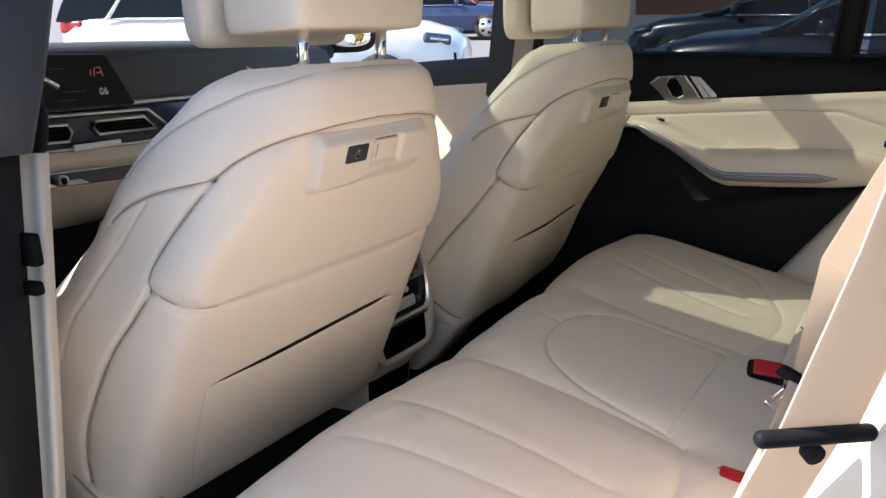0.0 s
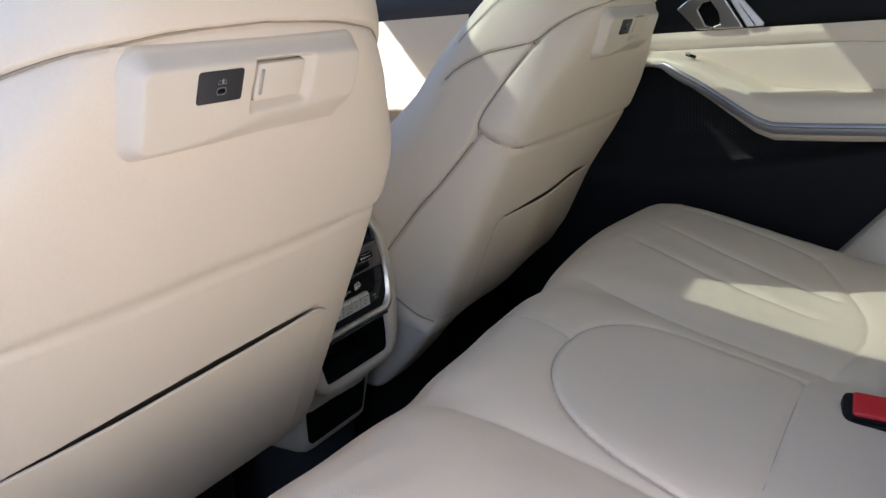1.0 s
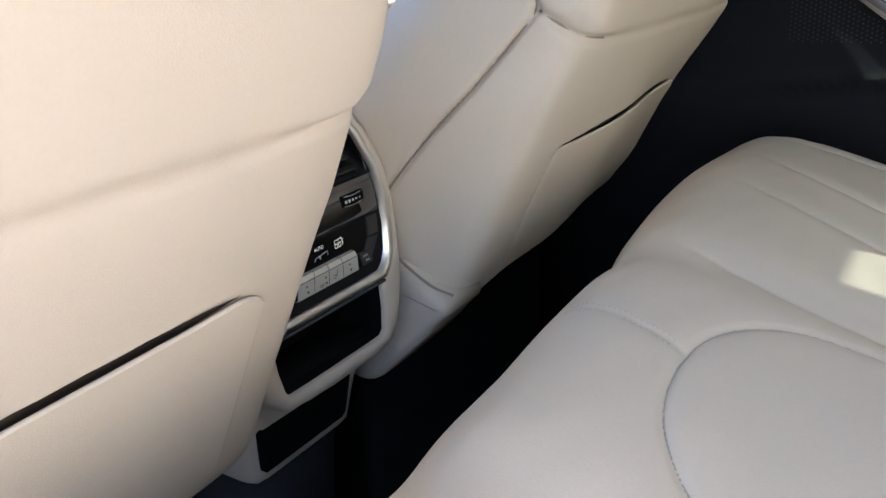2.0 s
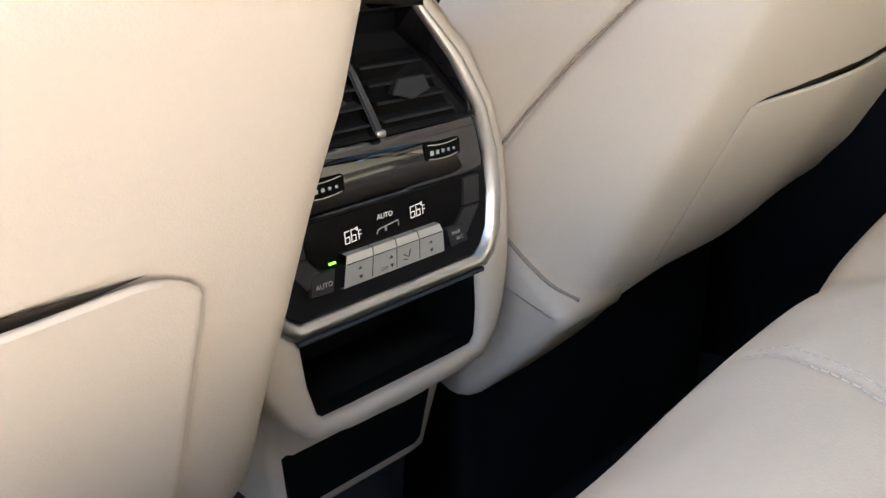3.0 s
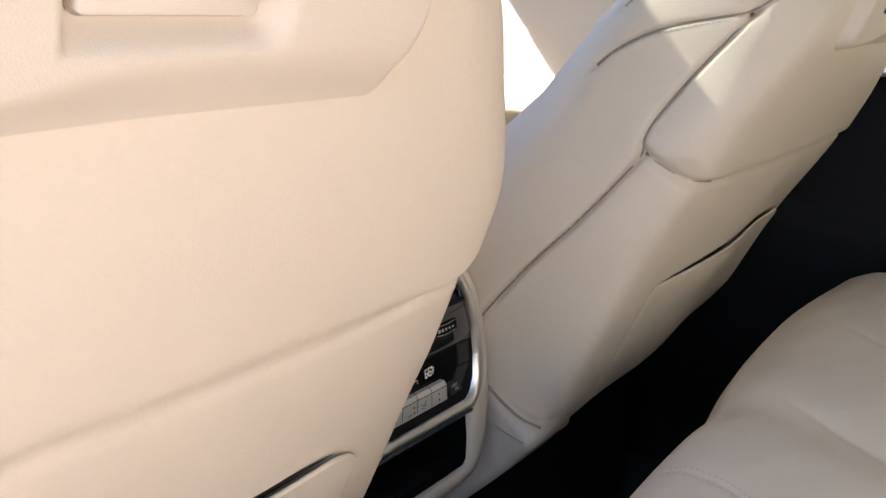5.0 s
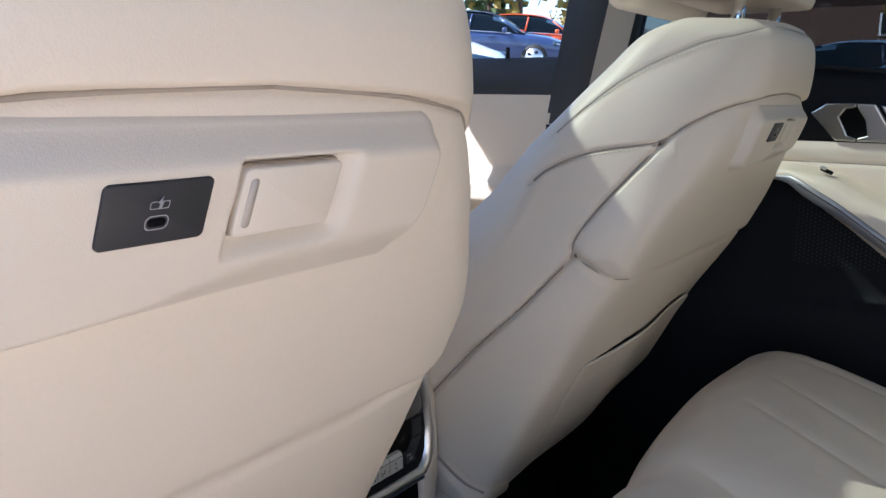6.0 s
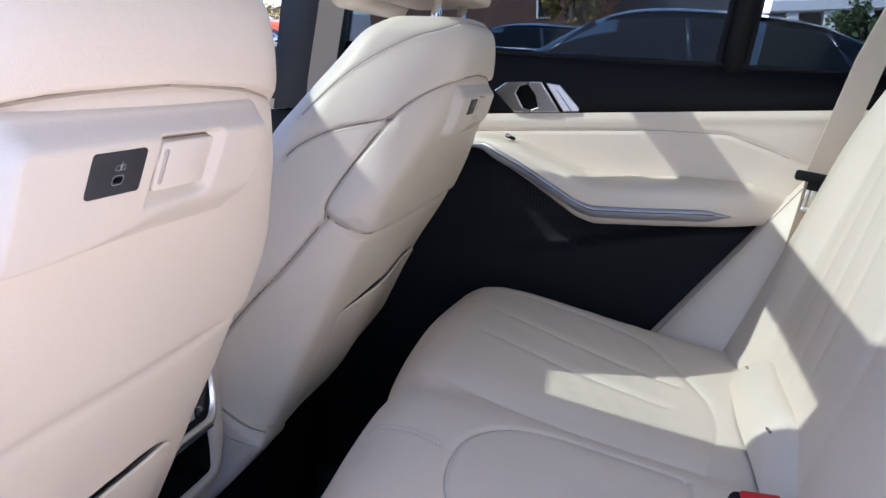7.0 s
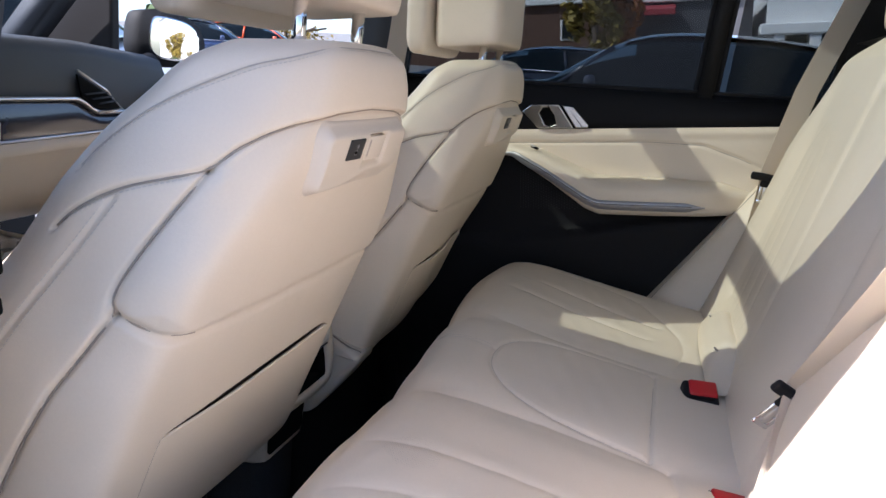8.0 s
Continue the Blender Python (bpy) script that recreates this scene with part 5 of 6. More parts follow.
part("indicator", box_bm((0.0048, 0.0006, 0.0013), face(CX - 0.0445, 0.4812, 0.0016), 0), GREEN_LED, con, "green indicator light")
# lower part of the console with its second opening
rows = []
for z, y, hw in ((0.384, 0.268, 0.077), (0.372, 0.280, 0.0775), (0.345, 0.290, 0.076), (0.315, 0.296, 0.071), (0.289, 0.300, 0.066), (0.286, 0.303, 0.065), (0.284, 0.312, 0.064)):
    rows.append([(CX - hw, y + 0.35, z), (CX - hw, y + 0.01, z), (CX - hw + 0.004, y + 0.002, z), (CX - hw + 0.016, y, z), (CX + hw - 0.016, y, z), (CX + hw - 0.004, y + 0.002, z), (CX + hw, y + 0.01, z), (CX + hw, y + 0.35, z)])
part("lower_body", grid_bm(rows), IVORY_HARD, con)
part("carpet_foot", grid_bm([[(CX - hw, y + 0.34, z), (CX - hw, y + 0.008, z), (CX - hw + 0.008, y, z), (CX + hw - 0.008, y, z), (CX + hw, y + 0.008, z), (CX + hw, y + 0.34, z)] for z, y, hw in ((0.287, 0.312, 0.0615), (0.18, 0.322, 0.060), (0.05, 0.328, 0.058))]), CARPET, con, "black carpeted console foot")
part("lower_bin", prism_bm([(CX - 0.062, 0.352), (CX - 0.068, 0.346), (CX - 0.061, 0.302), (CX - 0.056, 0.297), (CX + 0.050, 0.297), (CX + 0.055, 0.302), (CX + 0.061, 0.346), (CX + 0.055, 0.352)], 0.004, lambda a, b, c: Vector((a, 0.2935 + 0.16 * max(0, 0.34 - b) - c, b)), 0.001), DARKGAP, con, "black lower opening", smooth=False)

# ---- rear door on the passenger side ----
door = thing("rear_door", "closed rear door with ivory panel, black trim and metal handle", "car door")


def door_sheet(name, outline_rows, mat, label=""):
    return part(name, grid_bm(outline_rows), mat, door, label)


ys = np.linspace(0.36, -0.74, 60)
def sill_z(y):
    return 0.862 + 0.083 * (y + 0.10)


door_sheet("upper_trim", [[(0.775, y, sill_z(y) - 0.002), (0.757, y, sill_z(y) - 0.006), (0.750, y, sill_z(y) - 0.016), (0.744, y, 0.82), (0.741, y, 0.785), (0.742, y, 0.769), (0.750, y, 0.766)] for y in ys], SOFTBLACK)
part("window_seal", tube_bm([(0.760, y, sill_z(y)) for y in ys], 0.004, 8), BLACK, door)


def panel_x(y, z):
    """The ivory panel swells below its top roll."""
    roll = math.exp(-(((z - 0.754) / 0.010) ** 2)) * 0.003
    hollow = -0.007 * smoothstep((0.742 - z) / 0.09)
    seam = np.interp(y, [-0.52, -0.43, -0.36, -0.25, 0.1], [0.66, 0.700, 0.727, 0.735, 0.736])
    crease = 0.0028 * math.exp(-(((z - seam) / 0.003) ** 2))
    return 0.742 - roll - hollow + crease


# armrest: falls from the front, then runs level
def arm_line(y):
    top = float(np.interp(y, [-0.52, -0.40, -0.28, -0.19, -0.13, -0.07, -0.01, 0.05, 0.09, 0.36], [0.60, 0.640, 0.650, 0.652, 0.658, 0.685, 0.715, 0.728, 0.726, 0.70]))
    low = float(np.interp(y, [-0.52, -0.37, -0.25, -0.14, -0.11, -0.03, 0.05, 0.09, 0.36], [0.580, 0.578, 0.578, 0.580, 0.592, 0.652, 0.706, 0.712, 0.69]))
    return top, low


door_sheet("ivory_panel", [[(panel_x(y, z), y, z) for z in np.linspace(0.766, max(0.575, arm_line(y)[1] + 0.008), 60)] for y in np.linspace(0.36, -0.74, 130)], IVORY)
line = [(y, float(np.interp(y, [-0.52, -0.43, -0.36, -0.25, 0.1], [0.66, 0.700, 0.727, 0.735, 0.736]))) for y in np.linspace(0.08, -0.46, 60)]
# the seam's shade is a brown tube laid on the panel
part("seam", tube_bm([(panel_x(y, z) - 0.0002, y, z) for y, z in line], 0.0007, 5), GAP_SHADE, door, "thin brown line for the shade in a sewn seam")
rows = []
for y in np.linspace(0.36, -0.50, 110):
    top, low = arm_line(y)
    reach = 0.062 * smoothstep((y + 0.50) / 0.16) * (1 - 0.45 * smoothstep((y - 0.0) / 0.1))
    xs = (0.748, 0.744 - 0.35 * reach, 0.741 - 0.72 * reach, 0.739 - 0.95 * reach, 0.738 - reach, 0.738 - reach, 0.739 - 0.96 * reach, 0.741 - 0.8 * reach, 0.750)
    h = top - low
    zs = (top + 0.006, top + 0.004, top + 0.001, top - 0.10 * h, top - 0.28 * h, low + 0.32 * h, low + 0.14 * h, low, low - 0.004)
    rows.append([(x, y, z) for x, z in zip(xs, zs)])
door_sheet("armrest", rows, IVORY)
strip_rows, groove = [], []
for y in np.linspace(0.07, -0.365, 80):
    top, low = arm_line(y)
    h = top - low
    reach = 0.062 * smoothstep((y + 0.50) / 0.16) * (1 - 0.45 * smoothstep((y - 0.0) / 0.1))
    w = 0.0085 * smoothstep((y + 0.368) / 0.05) * smoothstep((0.085 - y) / 0.06) + 0.0012
    z = low + 0.30 * h
    x = 0.7362 - reach
    strip_rows.append([(x + 0.005, y, z + w + 0.001), (x + 0.0005, y, z + w), (x - 0.0006, y, z + 0.3 * w), (x + 0.0004, y, z - w), (x + 0.006, y, z - w - 0.001)])
    groove.append((x - 0.0004, y, z + 0.25 * w))
part("armrest_trim", grid_bm(strip_rows), TRIM, door, "satin metal armrest strip")
part("trim_groove", tube_bm(groove[6:-5], 0.0009, 6), VENT_GREY, door, "thin dark groove")
part("window_switch", box_bm((0.010, 0.018, 0.005), (0.703, 0.004, 0.7265), 0.002, 2, (22, 0, 0)), SOFTBLACK, door)
part("switch_lip", box_bm((0.009, 0.009, 0.004), (0.698, 0.008, 0.731), 0.0015, 2, (22, 0, 0)), SATIN, door)
# dark lower panel with a pressed line
rows = []
for y in np.linspace(0.36, -0.74, 80):
    row = []
    for z in np.linspace(arm_line(y)[1] + 0.010, 0.06, 60):
        line = np.interp(y, [-0.7, -0.3, -0.1, 0.1, 0.36], [0.60, 0.575, 0.545, 0.52, 0.52])
        row.append((0.752 - 0.022 * smoothstep((line - z) / 0.02) + 0.02 * smoothstep((0.3 - z) / 0.2), y, z))
    rows.append(row)
door_sheet("lower_panel", rows, SOFTBLACK)
bm = bmesh.new()
for i in range(26):
    for j in range(20):
        y, z = 0.045 - 0.006 * i, 0.70 - 0.006 * j - 0.003 * (i % 2)
        if z > 0.70 - 0.72 * (0.05 - y) - 0.008 or z < 0.555:
            continue
        bm.faces.new([bm.verts.new((0.7505, y + 0.0012 * math.cos(a), z + 0.0012 * math.sin(a))) for a in (0, 1.26, 2.51, 3.77, 5.03)])
part("speaker_grille", bm, SLAT, door, "fine dark speaker grille")
# handle: a bezel bowl, a lever and a slanted wing
hl = new("door_handle")
hl.parent = door
hl.empty_display_size = 0.02
tagged(hl, "satin metal door handle in a dark bowl")


def hx(a, b, c):
    """a along the door towards the rear, b up, c into the cabin."""
    return Vector((0.741 - c, 0.036 - a, 0.797 + b))


def lean(da, db):
    """The same, with a face that stands out further along a and b."""
    return lambda a, b, c: hx(a, b, c + (da * (a - 0.07) + db * b if c > 0.004 else 0.0))


part("bowl", prism_bm([(0.030, 0.021), (0.080, 0.020), (0.084, -0.028), (0.034, -0.028)], 0.002, hx, 0), DARKGAP, hl, smooth=False)
part("bezel", prism_bm([(-0.004, 0.010), (0.018, 0.024), (0.059, 0.0245), (0.0585, 0.0185), (0.045, 0.0165), (0.037, 0.005), (0.050, -0.021), (0.061, -0.0245), (0.060, -0.0295), (0.033, -0.029)], 0.015, lean(0.16, 0.12), 0.0025, 3), HANDLE, hl, smooth=False)
part("lever", prism_bm([(0.0595, 0.0245), (0.084, 0.0235), (0.115, -0.0295), (0.0605, -0.0295), (0.0625, -0.0245), (0.075, -0.0205), (0.072, 0.0), (0.0605, 0.0185)], 0.016, lean(0.0, 0.22), 0.003, 3), HANDLE, hl, smooth=False)
part("wing", prism_bm([(0.088, 0.0225), (0.114, 0.018), (0.148, -0.023), (0.146, -0.029), (0.119, -0.029)], 0.012, lean(-0.05, 0.05), 0.002, 2), HANDLE, hl, smooth=False)
part("wing_line", tube_bm([hx(0.101, 0.020, 0.0103), hx(0.134, -0.028, 0.0103)], 0.0006, 5), VENT_GREY, hl)

# ---- front passenger door and belt ----
fdoor = thing("front_door", "closed front passenger door with sunlit ivory panel", "car door")
ys = np.linspace(1.30, 0.44, 40)
# bluish grey in place of soft black paints the sky's sheen on this trim
part("upper_trim", grid_bm([[(0.775, y, 0.895), (0.752, y, 0.893), (0.742, y, 0.875), (0.738, y, 0.832), (0.75, y, 0.829)] for y in ys]), GREY, fdoor)
part("ivory_panel", grid_bm([[(0.740 - 0.05 * smoothstep((0.70 - z) / 0.03) * smoothstep((z - 0.62) / 0.02), y, z) for z in np.linspace(0.829, 0.60, 40)] for y in ys]), IVORY, fdoor)
part("lower_panel", grid_bm([[(0.745, y, 0.60), (0.735, y, 0.45), (0.745, y, 0.06)] for y in ys]), SOFTBLACK, fdoor)
part("lock_pin", tube_bm([(0.755, 0.56, 0.89), (0.755, 0.56, 0.912)], 0.004, 8), BLACK, fdoor)
fbelt = thing("front_belt", "pale seat belt running down the pillar", "seat belt")
strap(fbelt, "strap", [(0.675, 0.285, 1.10), (0.68, 0.308, 0.99), (0.69, 0.347, 0.83), (0.70, 0.375, 0.66), (0.70, 0.395, 0.50)], 0.046, [(0.15, -1, -0.25)] * 5)

# ---- dashboard ----
dash = thing("dashboard", "dark dashboard with ivory lower half and metal strips", "dashboard")
DX = np.linspace(-0.74, 0.74, 60)


def dash_y(x):
    return 0.93 + 0.06 * abs(x) ** 2 - 0.02 * math.exp(-((x / 0.25) ** 2))


part("top", grid_bm([[(x, 1.46, 0.955), (x, 1.20, 0.985), (x, dash_y(x) + 0.06, 0.982 - 0.06 * max(0, abs(x) - 0.45)), (x, dash_y(x) + 0.012, 0.968 - 0.06 * max(0, abs(x) - 0.4)), (x, dash_y(x), 0.945 - 0.1 * max(0, abs(x) - 0.4)), (x, dash_y(x) + 0.008, 0.872 - 0.03 * smoothstep((abs(x) - 0.36) / 0.08)), (x, dash_y(x) + 0.010, 0.84 - 0.03 * smoothstep((abs(x) - 0.36) / 0.08))] for x in DX]), DASH, dash)
part("metal_strip", tube_bm([(x, dash_y(x) - 0.002, 0.853 - 0.03 * smoothstep((abs(x) - 0.36) / 0.08)) for x in DX], 0.007, 8, 0.7), SATIN, dash, "satin metal strip")
part("dark_fascia", grid_bm([[(x, dash_y(x) + 0.004, 0.846 - 0.03 * smoothstep((abs(x) - 0.36) / 0.08)), (x, dash_y(x) - 0.006, 0.81), (x, dash_y(x), 0.772 + 0.02 * abs(x))] for x in DX]), NAVY, dash, "dark grained fascia")
part("metal_strip", tube_bm([(x, dash_y(x) - 0.004, 0.770 + 0.025 * abs(x)) for x in DX], 0.005, 8, 0.6), SATIN, dash, "satin metal strip")
part("ivory_knee_panel", grid_bm([[(x, dash_y(x) - 0.003, 0.766 + 0.025 * abs(x)), (x, dash_y(x) - 0.016, 0.745 + 0.025 * abs(x)), (x, dash_y(x) - 0.012, 0.742 + 0.025 * abs(x)), (x, dash_y(x) + 0.0, 0.70), (x, dash_y(x) + 0.045, 0.64), (x, dash_y(x) + 0.12, 0.605)] for x in DX]), IVORY, dash)
part("control_strip", prism_bm([(-0.30, 0.706), (0.05, 0.697), (0.02, 0.727), (-0.29, 0.735)], 0.008, lambda a, b, c: Vector((a, dash_y(a) - 0.010 - c, b)), 0.002), GLOSS, dash, "gloss black control strip", smooth=False)
part("strip_edge", tube_bm([(x, dash_y(x) - 0.018, 0.728 - 0.022 * x) for x in np.linspace(-0.30, 0.02, 20)], 0.002, 6), SATIN, dash)
part("strip_edge", tube_bm([(x, dash_y(x) - 0.018, 0.698 - 0.025 * x) for x in np.linspace(-0.31, 0.05, 20)], 0.002, 6), SATIN, dash)
knob = part("volume_knob", tube_bm([(-0.193, 0.908, 0.718), (-0.193, 0.888, 0.718)], 0.011, 20), SATIN, dash, "round metal volume knob")
part("knob_face", tube_bm([(-0.193, 0.889, 0.718), (-0.193, 0.8865, 0.718)], 0.007, 20), SOFTBLACK, knob)
for q in ([(-0.26, 0.826), (-0.155, 0.822), (-0.147, 0.806), (-0.156, 0.790), (-0.25, 0.792)], [(-0.095, 0.823), (0.021, 0.823), (0.050, 0.796), (-0.090, 0.796), (-0.100, 0.810)]):
    vent = new("air_vent")
    vent.parent = dash
    vent.empty_display_size = 0.02
    tagged(vent, "air vent with a metal frame")
    x0, x1 = q[0][0], q[1][0]
    part("vent_box", prism_bm(q, 0.003, lambda a, b, c: Vector((a, dash_y(a) - 0.006 - c, b)), 0), DARKGAP, vent, smooth=False)
    part("vent_frame", tube_bm([(a, dash_y(a) - 0.012, b) for a, b in q + q[:1]], 0.0034, 6), SATIN, vent)
    for k in range(2):
        part("slat", tube_bm([(x0 + 0.006, dash_y(x0) - 0.010, 0.804 + 0.010 * k), (x1 + 0.004, dash_y(x1) - 0.010, 0.804 + 0.010 * k)], 0.0016, 6), SOFTBLACK, vent)
part("vent_trim", tube_bm([(a, dash_y(a) - 0.010, b) for a, b in ((-0.30, 0.842), (-0.02, 0.838), (0.035, 0.836), (0.085, 0.796))], 0.004, 6), SATIN, dash, "satin metal strip")
part("key_row", box_bm((0.11, 0.006, 0.013), (-0.10, 0.898, 0.776), 0.002, 2), KEY_METAL, dash, "pale key row")
vent = new("air_vent")
vent.parent = dash
vent.empty_display_size = 0.02
tagged(vent, "dark side air vent with slats")
part("vent_box", prism_bm([(0.37, 0.905), (0.47, 0.865), (0.52, 0.832), (0.43, 0.828), (0.38, 0.858)], 0.004, lambda a, b, c: Vector((a, dash_y(a) - 0.002 - c, b)), 0.001), DARKGAP, vent, smooth=False)
for k in range(3):
    part("slat", tube_bm([(0.385 + 0.022 * k, 0.925, 0.862 - 0.010 * k), (0.475 + 0.012 * k, 0.935, 0.868 - 0.010 * k)], 0.0022, 6), GREY, vent)
part("vent_rim", tube_bm([(0.37, 0.928, 0.912), (0.47, 0.935, 0.870), (0.528, 0.942, 0.830), (0.43, 0.93, 0.822)], 0.003, 6), SATIN, vent)
screen = part("display_screen", prism_bm([(-0.26, 0.958), (-0.058, 0.953), (-0.046, 0.945), (0.000, 0.853), (-0.006, 0.848), (-0.27, 0.852)], 0.012, lambda a, b, c: Vector((a, 0.905 + 0.06 * (b - 0.90) - c, b)), 0.003), SCREEN, dash, "black control display", smooth=False)


def on_screen(x, z, out=0.0125):
    return Matrix.Translation((x, 0.905 + 0.06 * (z - 0.90) - out, z)) @ pose(0, 0, 0, 86.5, 0, 0)


text_part("06", 0.021, on_screen(-0.071, 0.880), LETTERS, screen)
for pts in (((-0.086, 0.910), (-0.083, 0.926), (-0.071, 0.928), (-0.066, 0.910)), ((-0.094, 0.912), (-0.092, 0.923)), ((-0.080, 0.917), (-0.069, 0.918))):
    part("figure", tube_bm([on_screen(x, z) @ Vector((0, 0, 0)) for x, z in pts], 0.0011, 5), SCREEN_RED, screen)
for x, z, w in ((-0.165, 0.928, 0.03), (-0.135, 0.884, 0.05), (-0.155, 0.868, 0.035)):
    part("text_bar", box_bm((w, 0.0006, 0.0018), on_screen(x, z).translation, 0), DASH, screen)
# cluster and steering wheel by the driver
wheel = thing("steering_wheel", "dark leather steering wheel with metal spoke", "steering wheel")
wm = pose(-0.425, 0.845, 0.885, 68, 0, 0)
part("rim", tube_bm([wm @ Vector((0.170 * math.cos(a), 0.170 * math.sin(a), 0)) for a in np.linspace(0, 2 * math.pi, 49)], 0.016, 12), BLACK, wheel)
part("hub", tube_bm([wm @ Vector((0, 0, -0.02)), wm @ Vector((0, 0, 0.02))], 0.075, 24), BLACK, wheel)
part("spoke", tube_bm([wm @ Vector((-0.16, 0, 0)), wm @ Vector((0.16, 0, 0))], 0.014, 10), SATIN, wheel)
part("column", tube_bm([(-0.425, 0.86, 0.878), (-0.425, 0.97, 0.83)], 0.05, 16), BLACK, wheel)
part("stalk", tube_bm([(-0.29, 0.86, 0.86), (-0.235, 0.845, 0.915), (-0.205, 0.84, 0.893)], 0.006, 8), CHROME, wheel)
# tunnel between the front seats
tunnel = thing("front_tunnel", "ivory and black front console with metal edged tray", "console")
part("body", grid_bm([[(-0.115, y, 0.06), (-0.115, y, top - 0.03), (-0.10, y, top), (0.10, y, top), (0.115, y, top - 0.03), (0.115, y, 0.06)] for y, top in ((0.55, 0.555), (0.70, 0.56), (0.85, 0.585), (0.93, 0.62))]), IVORY_HARD, tunnel)
part("tray", box_bm((0.17, 0.30, 0.012), (0, 0.78, 0.578), 0.004, 2, (8, 0, 0)), GLOSS, tunnel)
part("tray_edge", tube_bm([(-0.095, 0.62, 0.568), (-0.098, 0.78, 0.588), (-0.085, 0.92, 0.612)], 0.005, 8), SATIN, tunnel)
part("tray_edge", tube_bm([(0.095, 0.62, 0.568), (0.098, 0.78, 0.588), (0.085, 0.92, 0.612)], 0.005, 8), SATIN, tunnel)
part("rotary_knob", tube_bm([(0.045, 0.72, 0.575), (0.045, 0.715, 0.612)], 0.026, 24), SATIN, tunnel, "round metal control knob")
# mirror on the passenger door
mir = thing("door_mirror", "black door mirror showing the car park behind", "mirror")
shell = [(-0.115, -0.055), (-0.10, 0.062), (-0.07, 0.078), (0.06, 0.058), (0.098, 0.0), (0.085, -0.062), (0.0, -0.072)]
shell = [(a, b) for a, b in chaikin(shell, 3)]
mm = pose(1.02, 1.10, 1.02, 92, 0, -18)
part("shell", prism_bm(shell, 0.10, lambda a, b, c: mm @ Vector((a * 1.12, b * 1.12, -c)), 0.03, 4), BLACK, mir)
rows = []
for t in np.linspace(0.02, 1, 14):
    rows.append([mm @ Vector((a * 0.90 * t, b * 0.86 * t, 0.006 - ((a * t) ** 2 + (b * t) ** 2) / 2.6)) for a, b in shell])
part("mirror_glass", grid_bm(rows, True, True), MIRROR, mir, "domed mirror glass")
part("foot", tube_bm([(0.80, 1.14, 0.90), (0.93, 1.13, 0.955)], 0.03, 12), BLACK, mir)
part("mirror_triangle", prism_bm([(1.34, 0.915), (1.10, 0.915), (1.08, 1.14), (1.30, 1.14)], 0.03, lambda a, b, c: Vector((0.745 - c, a, b)), 0.006), BLACK, mir, smooth=False)

# ---- outside: parked cars ----
def car(name, label, at, heading, paint, long=4.8, wide=1.9, high=1.45, suv=False, glass_mat=None):
    """A parked car: its nose points along heading (degrees from +x)."""
    th = thing(name, label, "car", group="parked cars")
    th.matrix_basis = Matrix.Translation(outside(*at)) @ SLOPE.to_3x3().to_4x4() @ pose(0, 0, 0, 0, 0, heading)
    glass_mat = glass_mat or CAR_GLASS
    belt = 0.95 if not suv else 1.13
    hood = 0.86 if not suv else 0.97
    deck = 0.98 if not suv else 1.15
    st = [(-0.5, 0.72, 0.78), (-0.485, 0.86, deck - 0.08), (-0.44, 0.95, deck), (-0.30, 1.0, belt + 0.02), (0.0, 1.0, belt), (0.16, 1.0, belt - 0.01), (0.24, 0.985, hood + 0.06), (0.38, 0.95, hood), (0.45, 0.88, hood - 0.10), (0.49, 0.76, hood - 0.22), (0.5, 0.66, hood - 0.32)]
    rows = []
    for s, w, top in st:
        hw, base = wide / 2 * w, 0.22
        row = [(s * long, hw * e, z) for e, z in ((0.0, base), (0.80, base), (0.95, base + 0.06), (1.0, 0.45), (1.0, 0.62), (0.985, top - 0.14), (0.93, top - 0.035), (0.80, top), (0.0, top + 0.035))]
        rows.append(row + [(x, -y, z) for x, y, z in row[-2:0:-1]])
    part("body", grid_bm(rows, True, True), paint, th)
    if suv:
        prof = [(-0.49, 0.0, 0.80), (-0.475, 0.45, 0.80), (-0.44, 0.82, 0.79), (-0.36, 0.96, 0.78), (-0.15, 1.02, 0.77), (0.0, 0.99, 0.76), (0.07, 0.90, 0.77), (0.14, 0.50, 0.79), (0.215, 0.03, 0.82), (0.235, 0.0, 0.82)]
    else:
        prof = [(-0.46, 0.0, 0.80), (-0.42, 0.34, 0.80), (-0.37, 0.63, 0.79), (-0.306, 0.85, 0.78), (-0.20, 0.99, 0.77), (-0.10, 1.02, 0.76), (-0.02, 1.01, 0.76), (0.047, 0.94, 0.77), (0.114, 0.73, 0.78), (0.162, 0.46, 0.80), (0.225, 0.05, 0.82), (0.245, 0.0, 0.82)]
    fine = rounded_line(prof)
    rows, rr = [], []
    for s, h, w in fine:
        z0, hw, flare = belt - 0.04, wide / 2 * w, wide / 2 * 0.90
        zt = belt + (high - belt) * h
        half = [(flare, z0)]
        for k in range(1, 9):
            a = k / 8
            # the sides lean in, then round over into the roof
            lean_in = flare + (hw - flare) * h * min(1.0, a * 1.35)
            half.append((lean_in * (1 - smoothstep((a - 0.55) / 0.45) ** 1.5 * 1.0), z0 + (zt - z0) * (1 - (1 - min(1.0, a * 1.18)) ** 1.25)))
        rows.append([(s * long, y, z) for y, z in half] + [(s * long, -y, z) for y, z in half[-2::-1]])
        if h > 0.80:
            rr.append([(s * long, hw * e, zt + 0.012 - 0.05 * e * e) for e in (-0.86, -0.6, -0.3, 0, 0.3, 0.6, 0.86)])
    split = [k for k, q in enumerate(fine) if q[0] < 0.06][-1]
    part("greenhouse", grid_bm(rows[:split + 1]), glass_mat, th, "dark windows")
